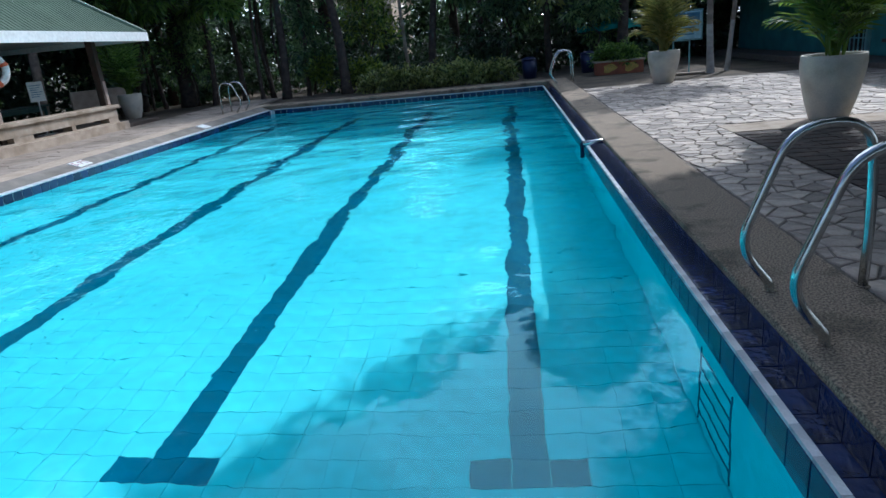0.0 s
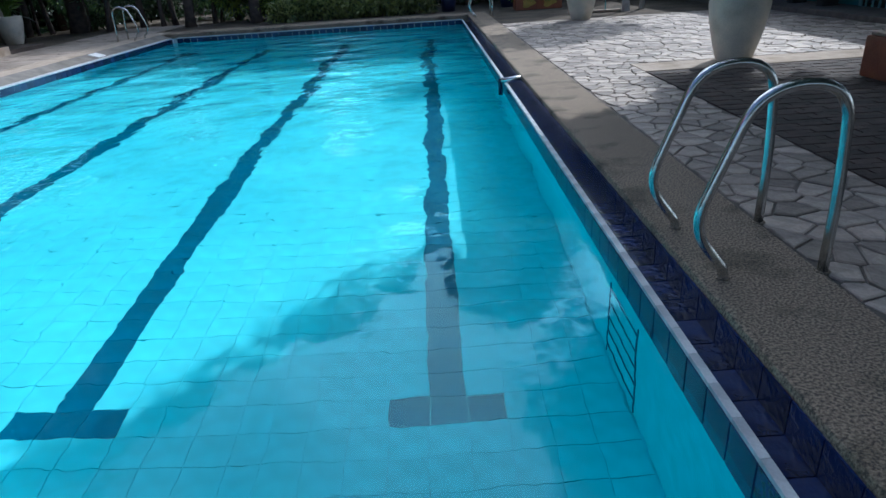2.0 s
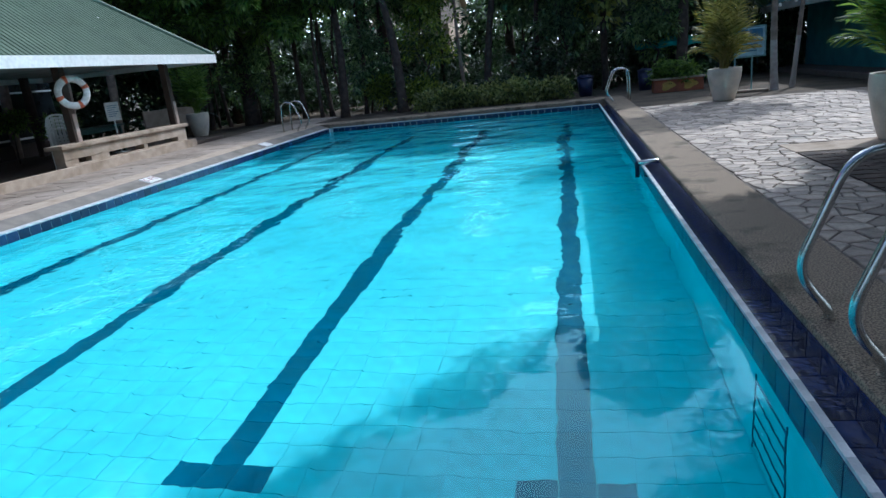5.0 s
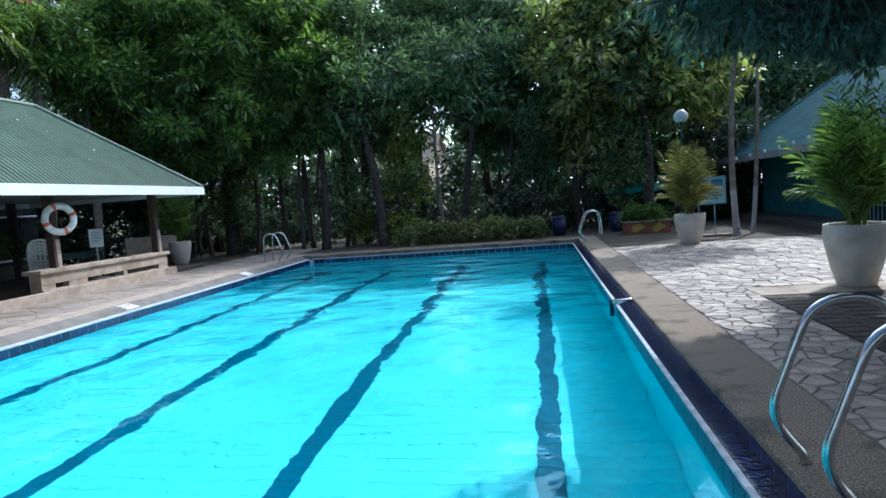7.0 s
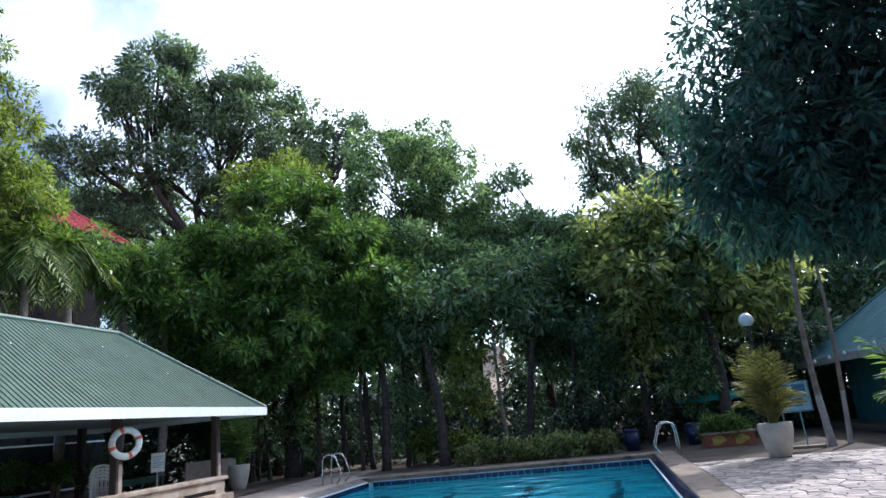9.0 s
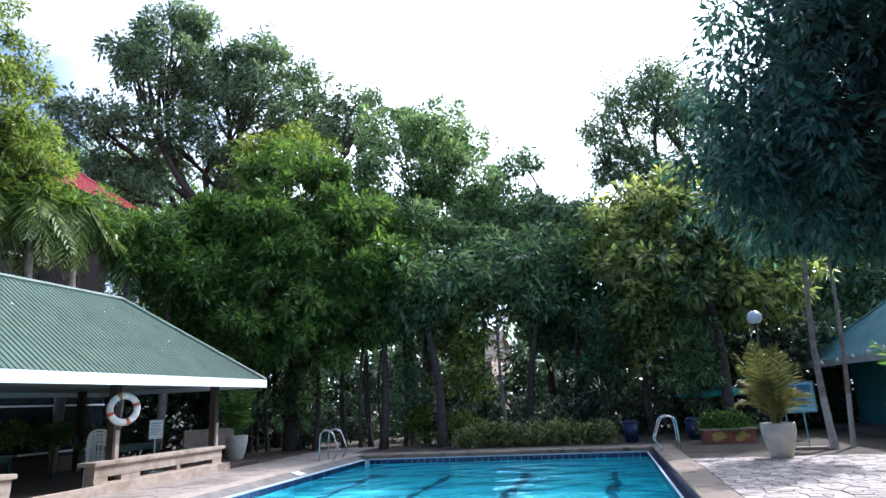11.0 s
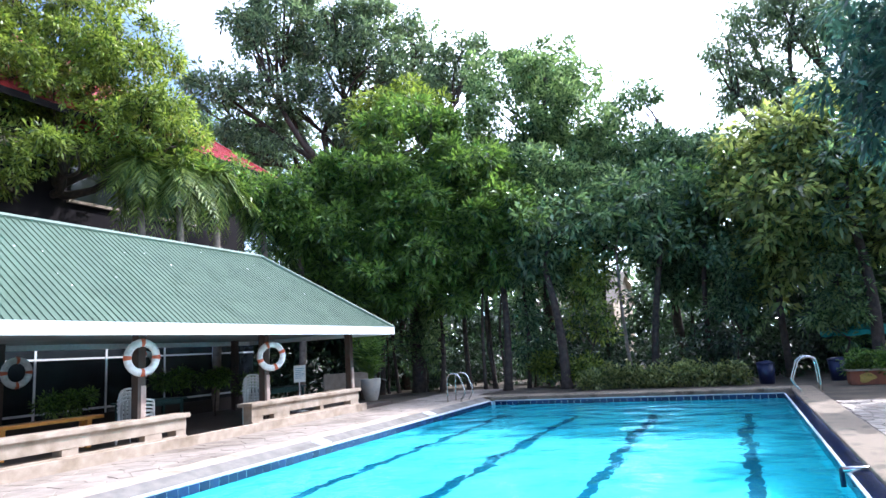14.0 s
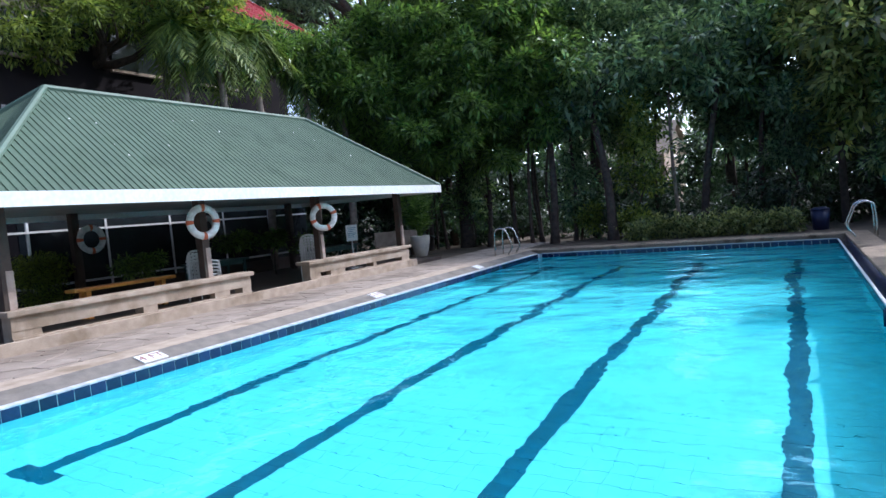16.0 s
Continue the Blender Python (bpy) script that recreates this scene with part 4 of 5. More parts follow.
def areca(parent, z, n, length, mat, seed):
    """A clump of arching fronds in a pot."""
    r = np.random.default_rng(seed)
    kinds = [frond_shape(length * f, d, 0.42 * length / 1.6, seed=seed + i).mesh("frond", mat) for i, (f, d) in enumerate(((1.0, 0.25), (0.9, 0.45), (0.8, 0.7), (1.05, 0.12)))]
    for i in range(n):
        ob = new("frond", kinds[i % 4])
        ob.parent = parent
        ob.matrix_basis = pose(r.uniform(-0.08, 0.08), r.uniform(-0.08, 0.08), z + r.uniform(-0.02, 0.25), r.uniform(-14, 14), r.uniform(-60, -18) if i % 4 != 2 else r.uniform(-50, -14), i * 137.5 + r.uniform(-20, 20))


def potted_palm(x, y, h, rim, fronds, length, mat, seed, label):
    pot = thing("potted_palm", label, "potted plant", (x, y, 0), group="potted palms")
    prof = [(0.0, 0.0), (rim * 0.58, 0.0), (rim * 0.62, 0.02), (rim * 0.8, h * 0.3), (rim * 0.97, h * 0.66), (rim * 1.02, h * 0.85), (rim, h * 0.985), (rim * 0.985, h), (rim * 0.93, h), (rim * 0.91, h * 0.97), (rim * 0.9, h * 0.85)]
    part("pot", Shape().turned(prof, 40), "pot", pot, "cream rounded planter", smooth=True)
    part("earth", Shape().turned([(0.0, h * 0.9), (rim * 0.5, h * 0.89), (rim * 0.92, h * 0.86)], 20), "soil", pot)
    areca(pot, h * 0.88, fronds, length, mat, seed)
    return pot


potted_palm(3.08, 10.75, 0.81, 0.37, 46, 1.28, "leaf_mango", 11, "areca palm in a large cream rounded pot")
potted_palm(2.66, 18.0, 0.73, 0.36, 44, 1.3, "leaf_dry", 12, "yellowing areca palm in a white rounded pot")
potted_palm(-13.2, 21.9, 0.78, 0.36, 40, 1.5, "leaf_mango", 13, "dark palm in a white pot beside the pavilion")

sign = thing("sign_board", "light blue notice board on metal legs with printed panels", "sign", (3.85, 20.3, -0.05), -8)
part("board", Shape().box(-0.4, -0.02, 0.92, 0.28, 0.02, 1.62, 0.008), "board", sign)
part("board_frame", Shape().tube([(-0.42, 0, 0.9), (0.3, 0, 0.9), (0.3, 0, 1.64), (-0.42, 0, 1.64), (-0.42, 0, 0.9)], 0.02, 6), "teal_frame", sign)
for x in (-0.41, 0.0):
    part("leg", Shape().tube([(x, 0.03, 0), (x, 0.03, 0.93)], 0.018, 8), "teal_frame", sign)
part("foot", Shape().box(-1.0, -0.1, 0.0, 0.4, 0.1, 0.06, 0.01), "concrete", sign)
part("panel", Shape().box(-0.36, -0.026, 1.36, -0.12, -0.021, 1.58), "ink", sign, "blue printed panel")
part("panel", Shape().box(-0.08, -0.026, 1.36, 0.23, -0.021, 1.58), "ink", sign, "blue printed panel")
for k in range(4):
    part("printed_line", Shape().box(-0.35, -0.026, 1.27 - k * 0.08, 0.22 - 0.12 * (k % 2), -0.021, 1.3 - k * 0.08), "ink" if k % 2 else "yellow", sign)

planter = thing("planter_box", "low terracotta planter wall with mustard motifs", "planter", (2.45, 23.3, -0.06))
part("wall", Shape().box(-0.7, -0.3, 0, 0.75, 0.3, 0.38, 0.02), "terracotta", planter)
part("cap", Shape().box(-0.75, -0.35, 0.381, 0.8, 0.35, 0.43, 0.012), "concrete", planter)
for x in (-0.3, 0.35):
    fl = Shape()
    ring = [(x + 0.2 * math.cos(t) * (1 + 0.25 * math.cos(3 * t)), -0.304, 0.2 + 0.13 * math.sin(t) * (1 + 0.25 * math.sin(2 * t))) for t in np.linspace(0, 2 * math.pi, 18, endpoint=False)]
    fl.add(ring + [(p[0], -0.318, p[2]) for p in ring], [tuple(range(18, 36))] + [(i, (i + 1) % 18, 18 + (i + 1) % 18, 18 + i) for i in range(18)])
    part("motif", fl, "yellow", planter, "mustard flower motif")

for x, y in ((-0.27, 24.8), (1.75, 25.1)):
    bin_ = thing("bin", "dark blue plastic bin with lid", "bin", (x, y, -0.06), group="bins")
    part("body", Shape().turned([(0.0, 0), (0.22, 0), (0.27, 0.62), (0.25, 0.62)], 16), "bluebin", bin_, smooth=True)
    part("lid", Shape().turned([(0.0, 0.72), (0.15, 0.71), (0.28, 0.65), (0.285, 0.621), (0.0, 0.621)], 16), "bluebin", bin_, smooth=True)

umb = thing("umbrella", "teal canvas garden umbrella on a pole", "umbrella", (2.75, 27, -0.06))
part("pole", Shape().tube([(0, 0, 0), (0, 0, 1.86)], 0.025, 8), "dark", umb)
can = Shape()
ring = [(1.15 * math.cos(t), 1.15 * math.sin(t), 1.5 - 0.05 * (k % 2)) for k, t in enumerate(np.linspace(0, 2 * math.pi, 16, endpoint=False))]
can.add([(0, 0, 1.9)] + ring + [(p[0], p[1], p[2] - 0.14) for p in ring], [(0, 1 + i, 1 + (i + 1) % 16) for i in range(16)] + [(1 + i, 17 + i, 17 + (i + 1) % 16, 1 + (i + 1) % 16) for i in range(16)])
part("canopy", can, "canvas", umb)

lamp = thing("globe_lamp", "white frosted globe lamp on a thin dark pole", "street lamp", (3.15, 20.7, -0.06))
part("pole", Shape().tube([(0, 0, 0), (0, 0, 3.25)], [0.04, 0.03], 10), "dark", lamp)
part("collar", Shape().turned([(0.03, 3.2), (0.09, 3.24), (0.09, 3.28), (0.05, 3.3)], 14), "dark", lamp, smooth=True)
part("globe", Shape().turned([(0.19 * math.sin(t), 3.42 - 0.19 * math.cos(t)) for t in np.linspace(0.2, math.pi, 14)], 22), "globe", lamp, "white frosted globe", smooth=True)

house = thing("house", "cream house gable glimpsed behind the trees", "house", (-6.9, 40.5, -0.06), 78)
part("wall", Shape().box(-1.5, 0, 0, 1.5, 6, 3.9), "cream", house)
part("gable", Shape().add([(-1.5, 0, 3.9), (1.5, 0, 3.9), (0.3, 0, 5.6)], [(0, 1, 2)]), "cream", house)
part("roof", Shape().add([(-1.8, -0.3, 3.75), (0.3, -0.3, 5.75), (0.3, 6.4, 5.75), (-1.8, 6.4, 3.75), (1.8, -0.3, 3.75), (1.8, 6.4, 3.75)], [(0, 1, 2, 3), (1, 4, 5, 2)]), "cream", house)
part("window", Shape().box(-0.6, -0.05, 1.6, 0.5, 0, 3.0), "glass", house)

# ---- trees ----
def leaves(centres, outward, count, spread, size, droop, r, width=0.27):
    """Many folded leaves round the given clump centres. Returns points and faces."""
    n = len(centres) * count
    c = np.repeat(centres, count, axis=0)
    o = np.repeat(outward, count, axis=0)
    d = r.normal(size=(n, 3))
    d /= np.linalg.norm(d, axis=1, keepdims=True)
    d = d + 0.5 * o + np.array([0, 0, -droop])
    d /= np.linalg.norm(d, axis=1, keepdims=True)
    p = c + d * spread * r.uniform(0.15, 1.0, (n, 1))
    ln = size * r.uniform(0.7, 1.25, (n, 1))
    s = np.cross(d, r.normal(size=(n, 3)) * 0.5 + 0.35 * o + np.array([0, 0, 0.9]))
    s /= np.linalg.norm(s, axis=1, keepdims=True) + 1e-9
    up = np.cross(s, d)
    tip = p + d * ln - np.array([0, 0, 1]) * ln * 0.12
    mid = p + d * ln * 0.45
    v = np.stack([p, mid + s * ln * width * 0.5 + up * ln * 0.05, tip, mid - s * ln * width * 0.5 + up * ln * 0.05], 1).reshape(-1, 3)
    return v


def crown_mesh(name, lobes, clumps, count, spread, size, droop, mat, seed, width=0.27, fill=0.4, rough=0.35, puff=0.4, flat=0.8):
    """Leaves on rounded puffs that cover each lobe, with gaps between them, and some leaves inside."""
    r = np.random.default_rng(seed)
    total = sum(l[3] * l[4] + l[4] * l[5] + l[3] * l[5] for l in lobes)
    parts = []
    for cx, cy, cz, rx, ry, rz in lobes:
        n = max(8, int(clumps * (rx * ry + ry * rz + rx * rz) / total))
        m = int(9 + 5 / puff)
        pd = r.normal(size=(m, 3)) + np.array([0, 0, 0.25])
        pd /= np.linalg.norm(pd, axis=1, keepdims=True)
        radii = np.array([rx, ry, rz])
        pc = pd * radii * r.uniform(0.7 - rough * 0.5, 0.82 + rough * 0.7, (m, 1))
        pr = puff * radii.mean() * r.uniform(0.7, 1.25, m)
        which = r.integers(0, m, n)
        d = r.normal(size=(n, 3)) + 0.55 * pd[which] + np.array([0, 0, 0.35])
        d /= np.linalg.norm(d, axis=1, keepdims=True)
        c = pc[which] + d * pr[which][:, None] * r.uniform(0.75, 1.08, (n, 1)) * np.array([1, 1, flat])
        inner = r.uniform(size=n) < fill
        q = r.normal(size=(n, 3))
        q /= np.linalg.norm(q, axis=1, keepdims=True)
        c = np.where(inner[:, None], q * radii * r.uniform(0.2, 0.85, (n, 1)), c) + np.array([cx, cy, cz])
        parts.append(leaves(c, d, count, spread, size, droop, r, width))
    v = np.concatenate(parts)
    n = len(v) // 4
    me = bpy.data.meshes.new(name)
    me.vertices.add(4 * n)
    me.vertices.foreach_set("co", v.astype(np.float32).ravel())
    me.loops.add(4 * n)
    me.loops.foreach_set("vertex_index", np.arange(4 * n, dtype=np.int32))
    me.polygons.add(n)
    me.polygons.foreach_set("loop_start", np.arange(0, 4 * n, 4, dtype=np.int32))
    me.materials.append(M[mat])
    me.update(calc_edges=True)
    return me


def limb(s, a, b, r0, r1, r, bend=0.12, n=7):
    a, b = Vector(a), Vector(b)
    side = Vector(r.normal(size=3)) * (b - a).length * bend
    pts = [a.lerp(b, t) + side * math.sin(math.pi * t) * (1 - t * 0.3) + Vector((0, 0, -0.04 * (b - a).length * math.sin(math.pi * t))) for t in np.linspace(0, 1, n)]
    s.tube(pts, [r0 + (r1 - r0) * t for t in np.linspace(0, 1, n)], 8)
    return pts


def tree(label, base, fork, radius, lobes, clumps, count, spread, size, droop, mat, seed, bark="bark", width=0.27, fill=0.4, rough=0.35, white=0.0, group="", puff=0.4, flat=0.8):
    """A tree: a tapered trunk, limbs to each part of the crown, and a crown of single leaves."""
    r = np.random.default_rng(seed + 500)
    t = thing("tree", label, "tree", base, group=group)
    b = Vector(base)
    trunk = Shape()
    f = Vector(fork)
    n = 9
    side = Vector((r.normal(), r.normal(), 0)) * 0.14
    pts = [Vector((0, 0, -0.15)).lerp(f - b, k / (n - 1)) + side * math.sin(math.pi * k / (n - 1)) for k in range(n)]
    trunk.tube(pts, [radius * (1.35 if k == 0 else 1.08 - 0.06 * k) for k in range(n)], 12)
    for l in lobes:
        end = Vector(l[:3]) - b
        p = limb(trunk, f - b, end, radius * 0.5, radius * 0.14, r)
        for _ in range(4):
            q = Vector(l[:3]) - b + Vector((r.uniform(-1, 1) * l[3], r.uniform(-1, 1) * l[4], r.uniform(-0.3, 1) * l[5])) * 0.75
            limb(trunk, p[4], q, radius * 0.2, radius * 0.04, r, 0.1, 6)
    tr = part("trunk", trunk, bark, t, smooth=True)
    if white:
        part("painted_base", Shape().tube([p * 1.0 for p in pts[: max(2, int(white))]], [radius * (1.38 if k == 0 else 1.1 - 0.06 * k) for k in range(max(2, int(white)))], 12, caps=False), "limewash", tr, "limewashed trunk base", smooth=True)
    cr = new("crown", crown_mesh("crown", [(l[0] - b.x, l[1] - b.y, l[2] - b.z, *l[3:]) for l in lobes], clumps, count, spread, size, droop, mat, seed, width, fill, rough, puff, flat))
    cr.parent = t
    return t


def at(az, d, el):
    a = radians(az)
    return (-1 + d * math.sin(a), 1.9 + d * math.cos(a), 1.5 + d * math.tan(radians(el)))


def lobe(az, d, el, rx, ry, rz):
    return (*at(az, d, el), rx, ry, rz)


def foot(az, d):
    x, y, _ = at(az, d, 0)
    return (x, y, -0.06)


# tall open-crowned tree behind
tree("tall dark-leaved tree with an open layered crown", foot(-32, 42), at(-33.5, 42, 16), 0.5,
     [lobe(-39, 42, 27.5, 3.2, 3, 2.0), lobe(-33, 42, 26.5, 3.6, 3, 2.0), lobe(-43.5, 42, 23, 2.7, 2.6, 1.3), lobe(-28.5, 41, 24.5, 3.0, 2.6, 1.8), lobe(-37.5, 42, 22.5, 3.4, 3, 1.4), lobe(-38, 42, 31, 2.4, 2.0, 1.5), lobe(-42, 43, 18.5, 3.2, 2.5, 1.6), lobe(-32, 43, 20.5, 3.6, 3, 1.6), lobe(-20.4, 42, 26.6, 1.6, 1.7, 1.4), lobe(-21.5, 42, 24.0, 1.8, 1.7, 1.4), lobe(-30.5, 42, 29, 2.4, 2.2, 1.4), lobe(-34.5, 42, 30.5, 1.8, 1.8, 1.2), lobe(-24.6, 42, 24, 1.6, 1.6, 1.3), lobe(-26.3, 42, 28.4, 1.9, 1.8, 1.1), lobe(-25.0, 42, 26.4, 1.5, 1.5, 1.0), lobe(-41.6, 42, 29.0, 1.7, 1.6, 1.0), lobe(-29.2, 42, 31.0, 1.4, 1.3, 0.8), lobe(-36.4, 42, 32.3, 1.2, 1.2, 0.7)],
     1650, 34, 0.55, 0.34, 0.2, "leaf_tall", 21, width=0.4, fill=0.12, rough=0.5, flat=0.45, puff=0.3)
# mango with a bright dome
tree("broad mango tree with a bright domed top", foot(-27, 27.5), at(-27, 27.5, 7), 0.3,
     [lobe(-26.5, 27, 18.6, 2.1, 2, 2.0), lobe(-30, 26.5, 14.5, 2.6, 2.2, 2.0), lobe(-23.5, 26.5, 14, 2.4, 2.2, 2.2), lobe(-32.5, 26, 10.5, 1.8, 2.0, 2.0), lobe(-27.5, 25.5, 10, 2.6, 2.2, 2.0), lobe(-22.5, 25.5, 9.5, 1.8, 2, 1.9), lobe(-29.5, 25, 6.8, 1.6, 1.6, 1.4), lobe(-20.5, 26, 11.5, 1.8, 2, 1.7), lobe(-34.5, 27, 14.5, 1.6, 1.8, 1.6), lobe(-38, 25.5, 13.4, 1.3, 1.4, 1.2), lobe(-35.5, 25.5, 10.5, 1.5, 1.5, 1.4), lobe(-25.5, 25, 6.2, 1.4, 1.5, 1.2), lobe(-32, 25, 5.8, 1.1, 1.2, 1.0)],
     4600, 26, 0.32, 0.3, 0.4, "leaf_mango", 22, width=0.28, fill=0.08, rough=0.35, puff=0.3, flat=0.65)
tree("young bright-leaved tree top above the mango", foot(-28.2, 30), at(-28, 30, 17), 0.16,
     [lobe(-27, 30, 21.5, 1.9, 1.6, 1.4), lobe(-30, 30, 21, 1.2, 1.2, 1.1)], 330, 22, 0.4, 0.32, 0.2, "leaf_bright", 23, fill=0.25)
# leafy middle trees
tree("tall mid-green tree with fine foliage", foot(-15, 31), at(-15.5, 31, 10), 0.32,
     [lobe(-16, 31, 20.5, 3.0, 2.5, 2.6), lobe(-11.5, 31, 17.5, 2.6, 2.4, 2.4), lobe(-19.5, 30, 15.5, 2.4, 2.2, 2.4), lobe(-14.5, 29, 13, 3, 2.4, 2.4), lobe(-8, 31, 16, 2.2, 2.2, 2.0), lobe(-18, 28, 9.5, 2.2, 2, 1.8), lobe(-10.5, 28.5, 10.5, 2.5, 2, 2.0), lobe(-13, 32, 22.5, 1.6, 1.5, 1.2), lobe(-18.0, 33, 24.2, 1.6, 1.5, 1.2), lobe(-13.4, 33, 24.9, 1.8, 1.5, 1.0), lobe(-10.4, 32, 22.6, 1.4, 1.3, 1.0), lobe(-15.5, 27.5, 6.5, 1.6, 1.4, 1.2), lobe(-13.0, 27.5, 5.5, 1.1, 1.1, 1.2)],
     3600, 24, 0.34, 0.25, 0.15, "leaf_mid", 24, width=0.36, fill=0.06, rough=0.5, puff=0.28, flat=0.65)
tree("mid-green tree with dense dark foliage", foot(-4, 30), at(-4, 30, 7), 0.24,
     [lobe(-4.5, 30, 14.5, 2.0, 2, 1.5), lobe(-1, 30, 14, 2.0, 2, 1.6), lobe(-6.5, 29, 11, 1.8, 1.8, 1.8), lobe(-2.5, 28, 10, 2.4, 2, 1.9), lobe(1.5, 29, 11.5, 2, 2, 2), lobe(-5.2, 31, 20.8, 0.9, 0.8, 0.45), lobe(-7.2, 31, 19.6, 0.9, 0.9, 0.6), lobe(-4.4, 27.5, 7.4, 1.1, 1.1, 1.2), lobe(-1.2, 27.5, 6.2, 1.5, 1.4, 1.5), lobe(1.0, 27, 4.6, 1.1, 1.2, 1.0), lobe(-3.8, 27, 4.2, 0.9, 1.0, 0.9)],
     2100, 24, 0.34, 0.26, 0.15, "leaf_deep", 25, width=0.36, fill=0.05, rough=0.5, puff=0.28, flat=0.65)
# feathery tall tree on the right
tree("tall feathery tree with bare lower limbs", foot(9, 36), at(9.5, 36, 15), 0.36,
     [lobe(7, 36, 24, 2.2, 2, 1.5), lobe(3.8, 36, 21.5, 2.0, 1.8, 1.2), lobe(10, 36, 22, 2.4, 2, 1.8), lobe(4.8, 36, 18.5, 2.2, 1.8, 0.9), lobe(10.5, 36, 18, 2.4, 2, 1.4), lobe(2.5, 36, 19.5, 1.1, 1.0, 0.6), lobe(4.2, 36, 25.2, 1.6, 1.5, 0.8), lobe(8.4, 36, 26.4, 1.8, 1.5, 0.7), lobe(2.2, 36, 23.0, 1.2, 1.1, 0.6)],
     900, 26, 0.5, 0.3, 0.55, "leaf_tall", 26, fill=0.15, rough=0.55, puff=0.28)
# broad-leaved tree above the far ladder
tree("broad-leaved tree with large yellowing leaves", foot(7.8, 26.5), at(7.6, 26.5, 5), 0.24,
     [lobe(5.5, 26, 14.8, 2.1, 1.8, 1.5), lobe(9, 26, 14, 2.2, 2, 1.8), lobe(3, 26, 11, 1.8, 1.8, 1.7), lobe(7.5, 25, 10, 2.3, 2, 1.8), lobe(12, 26, 11, 2.0, 2, 1.8), lobe(4.5, 25, 7.3, 1.6, 1.5, 1.2), lobe(10.5, 25, 7.5, 1.7, 1.6, 1.1), lobe(14.5, 27, 8.5, 1.5, 1.6, 1.4), lobe(3.2, 25, 5.0, 1.1, 1.1, 1.0), lobe(7.0, 25.5, 5.5, 1.2, 1.2, 0.9)],
     1450, 20, 0.4, 0.34, 0.45, "leaf_broad", 27, width=0.46, fill=0.05, rough=0.45, puff=0.3, flat=0.65)
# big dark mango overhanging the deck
# its high lobes near y 2 to 4 are unseen, added to keep sky light off the deck
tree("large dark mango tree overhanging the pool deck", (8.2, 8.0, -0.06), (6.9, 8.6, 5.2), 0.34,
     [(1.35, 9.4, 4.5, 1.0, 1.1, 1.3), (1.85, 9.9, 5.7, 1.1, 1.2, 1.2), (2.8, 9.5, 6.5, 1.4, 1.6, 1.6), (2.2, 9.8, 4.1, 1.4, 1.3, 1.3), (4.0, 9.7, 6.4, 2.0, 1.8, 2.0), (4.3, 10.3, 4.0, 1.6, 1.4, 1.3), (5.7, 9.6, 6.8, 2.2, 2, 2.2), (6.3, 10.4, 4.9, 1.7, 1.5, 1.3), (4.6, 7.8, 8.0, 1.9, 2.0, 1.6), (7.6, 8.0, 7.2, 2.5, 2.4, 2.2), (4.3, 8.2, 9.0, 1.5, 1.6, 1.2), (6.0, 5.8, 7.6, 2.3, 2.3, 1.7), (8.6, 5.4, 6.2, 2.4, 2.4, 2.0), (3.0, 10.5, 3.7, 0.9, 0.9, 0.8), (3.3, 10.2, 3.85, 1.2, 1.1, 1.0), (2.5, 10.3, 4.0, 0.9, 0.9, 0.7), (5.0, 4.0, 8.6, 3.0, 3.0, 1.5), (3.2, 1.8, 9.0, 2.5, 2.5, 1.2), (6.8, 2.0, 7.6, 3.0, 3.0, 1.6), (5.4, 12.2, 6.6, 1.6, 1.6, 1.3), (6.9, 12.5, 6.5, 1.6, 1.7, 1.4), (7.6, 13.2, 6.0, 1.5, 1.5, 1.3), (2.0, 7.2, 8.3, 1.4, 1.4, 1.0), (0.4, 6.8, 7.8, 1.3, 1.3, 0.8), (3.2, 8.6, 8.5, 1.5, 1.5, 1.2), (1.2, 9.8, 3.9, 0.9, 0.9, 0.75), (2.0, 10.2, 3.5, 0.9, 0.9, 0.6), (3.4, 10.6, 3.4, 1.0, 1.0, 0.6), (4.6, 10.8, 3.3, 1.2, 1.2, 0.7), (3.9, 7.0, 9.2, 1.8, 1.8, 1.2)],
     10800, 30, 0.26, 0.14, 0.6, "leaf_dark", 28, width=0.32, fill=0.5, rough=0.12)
# bright tree behind the shelter
tree("sunlit tree with feathery yellow-green foliage", foot(-58, 25), at(-57, 25, 14), 0.34,
     [lobe(-52, 24, 25, 2.2, 2, 2.2), lobe(-56, 24, 21, 2.6, 2.2, 2.4), lobe(-61, 25, 25, 3, 2.5, 3), lobe(-50.5, 23.5, 19.5, 1.7, 1.7, 1.6), lobe(-56, 25, 29.5, 2.4, 2, 1.8), lobe(-63, 24, 20.5, 2.4, 2.2, 1.6), lobe(-66, 25, 24, 3, 2.6, 3), lobe(-56, 22.5, 17.5, 1.5, 1.5, 0.7), lobe(-60.5, 22.5, 15.5, 1.2, 1.2, 0.6), lobe(-47.6, 22.5, 18.6, 1.0, 1.0, 1.0), lobe(-49, 22.5, 21.5, 1.2, 1.2, 1.0)],
     3000, 30, 0.27, 0.19, 0.35, "leaf_bright", 29, width=0.34, fill=0.04, rough=0.55, puff=0.3, flat=0.5)
tree("young bright tree before the red-roofed building", foot(-44, 23.8), at(-44, 23.8, 12), 0.08,
     [lobe(-43.6, 24, 15.5, 1.1, 1.0, 0.75), lobe(-46.4, 23.5, 16.6, 0.9, 0.9, 0.8), lobe(-41, 24.5, 14.4, 0.9, 0.9, 0.7)], 420, 22, 0.32, 0.2, 0.4, "leaf_mango", 32, fill=0.15, puff=0.32)
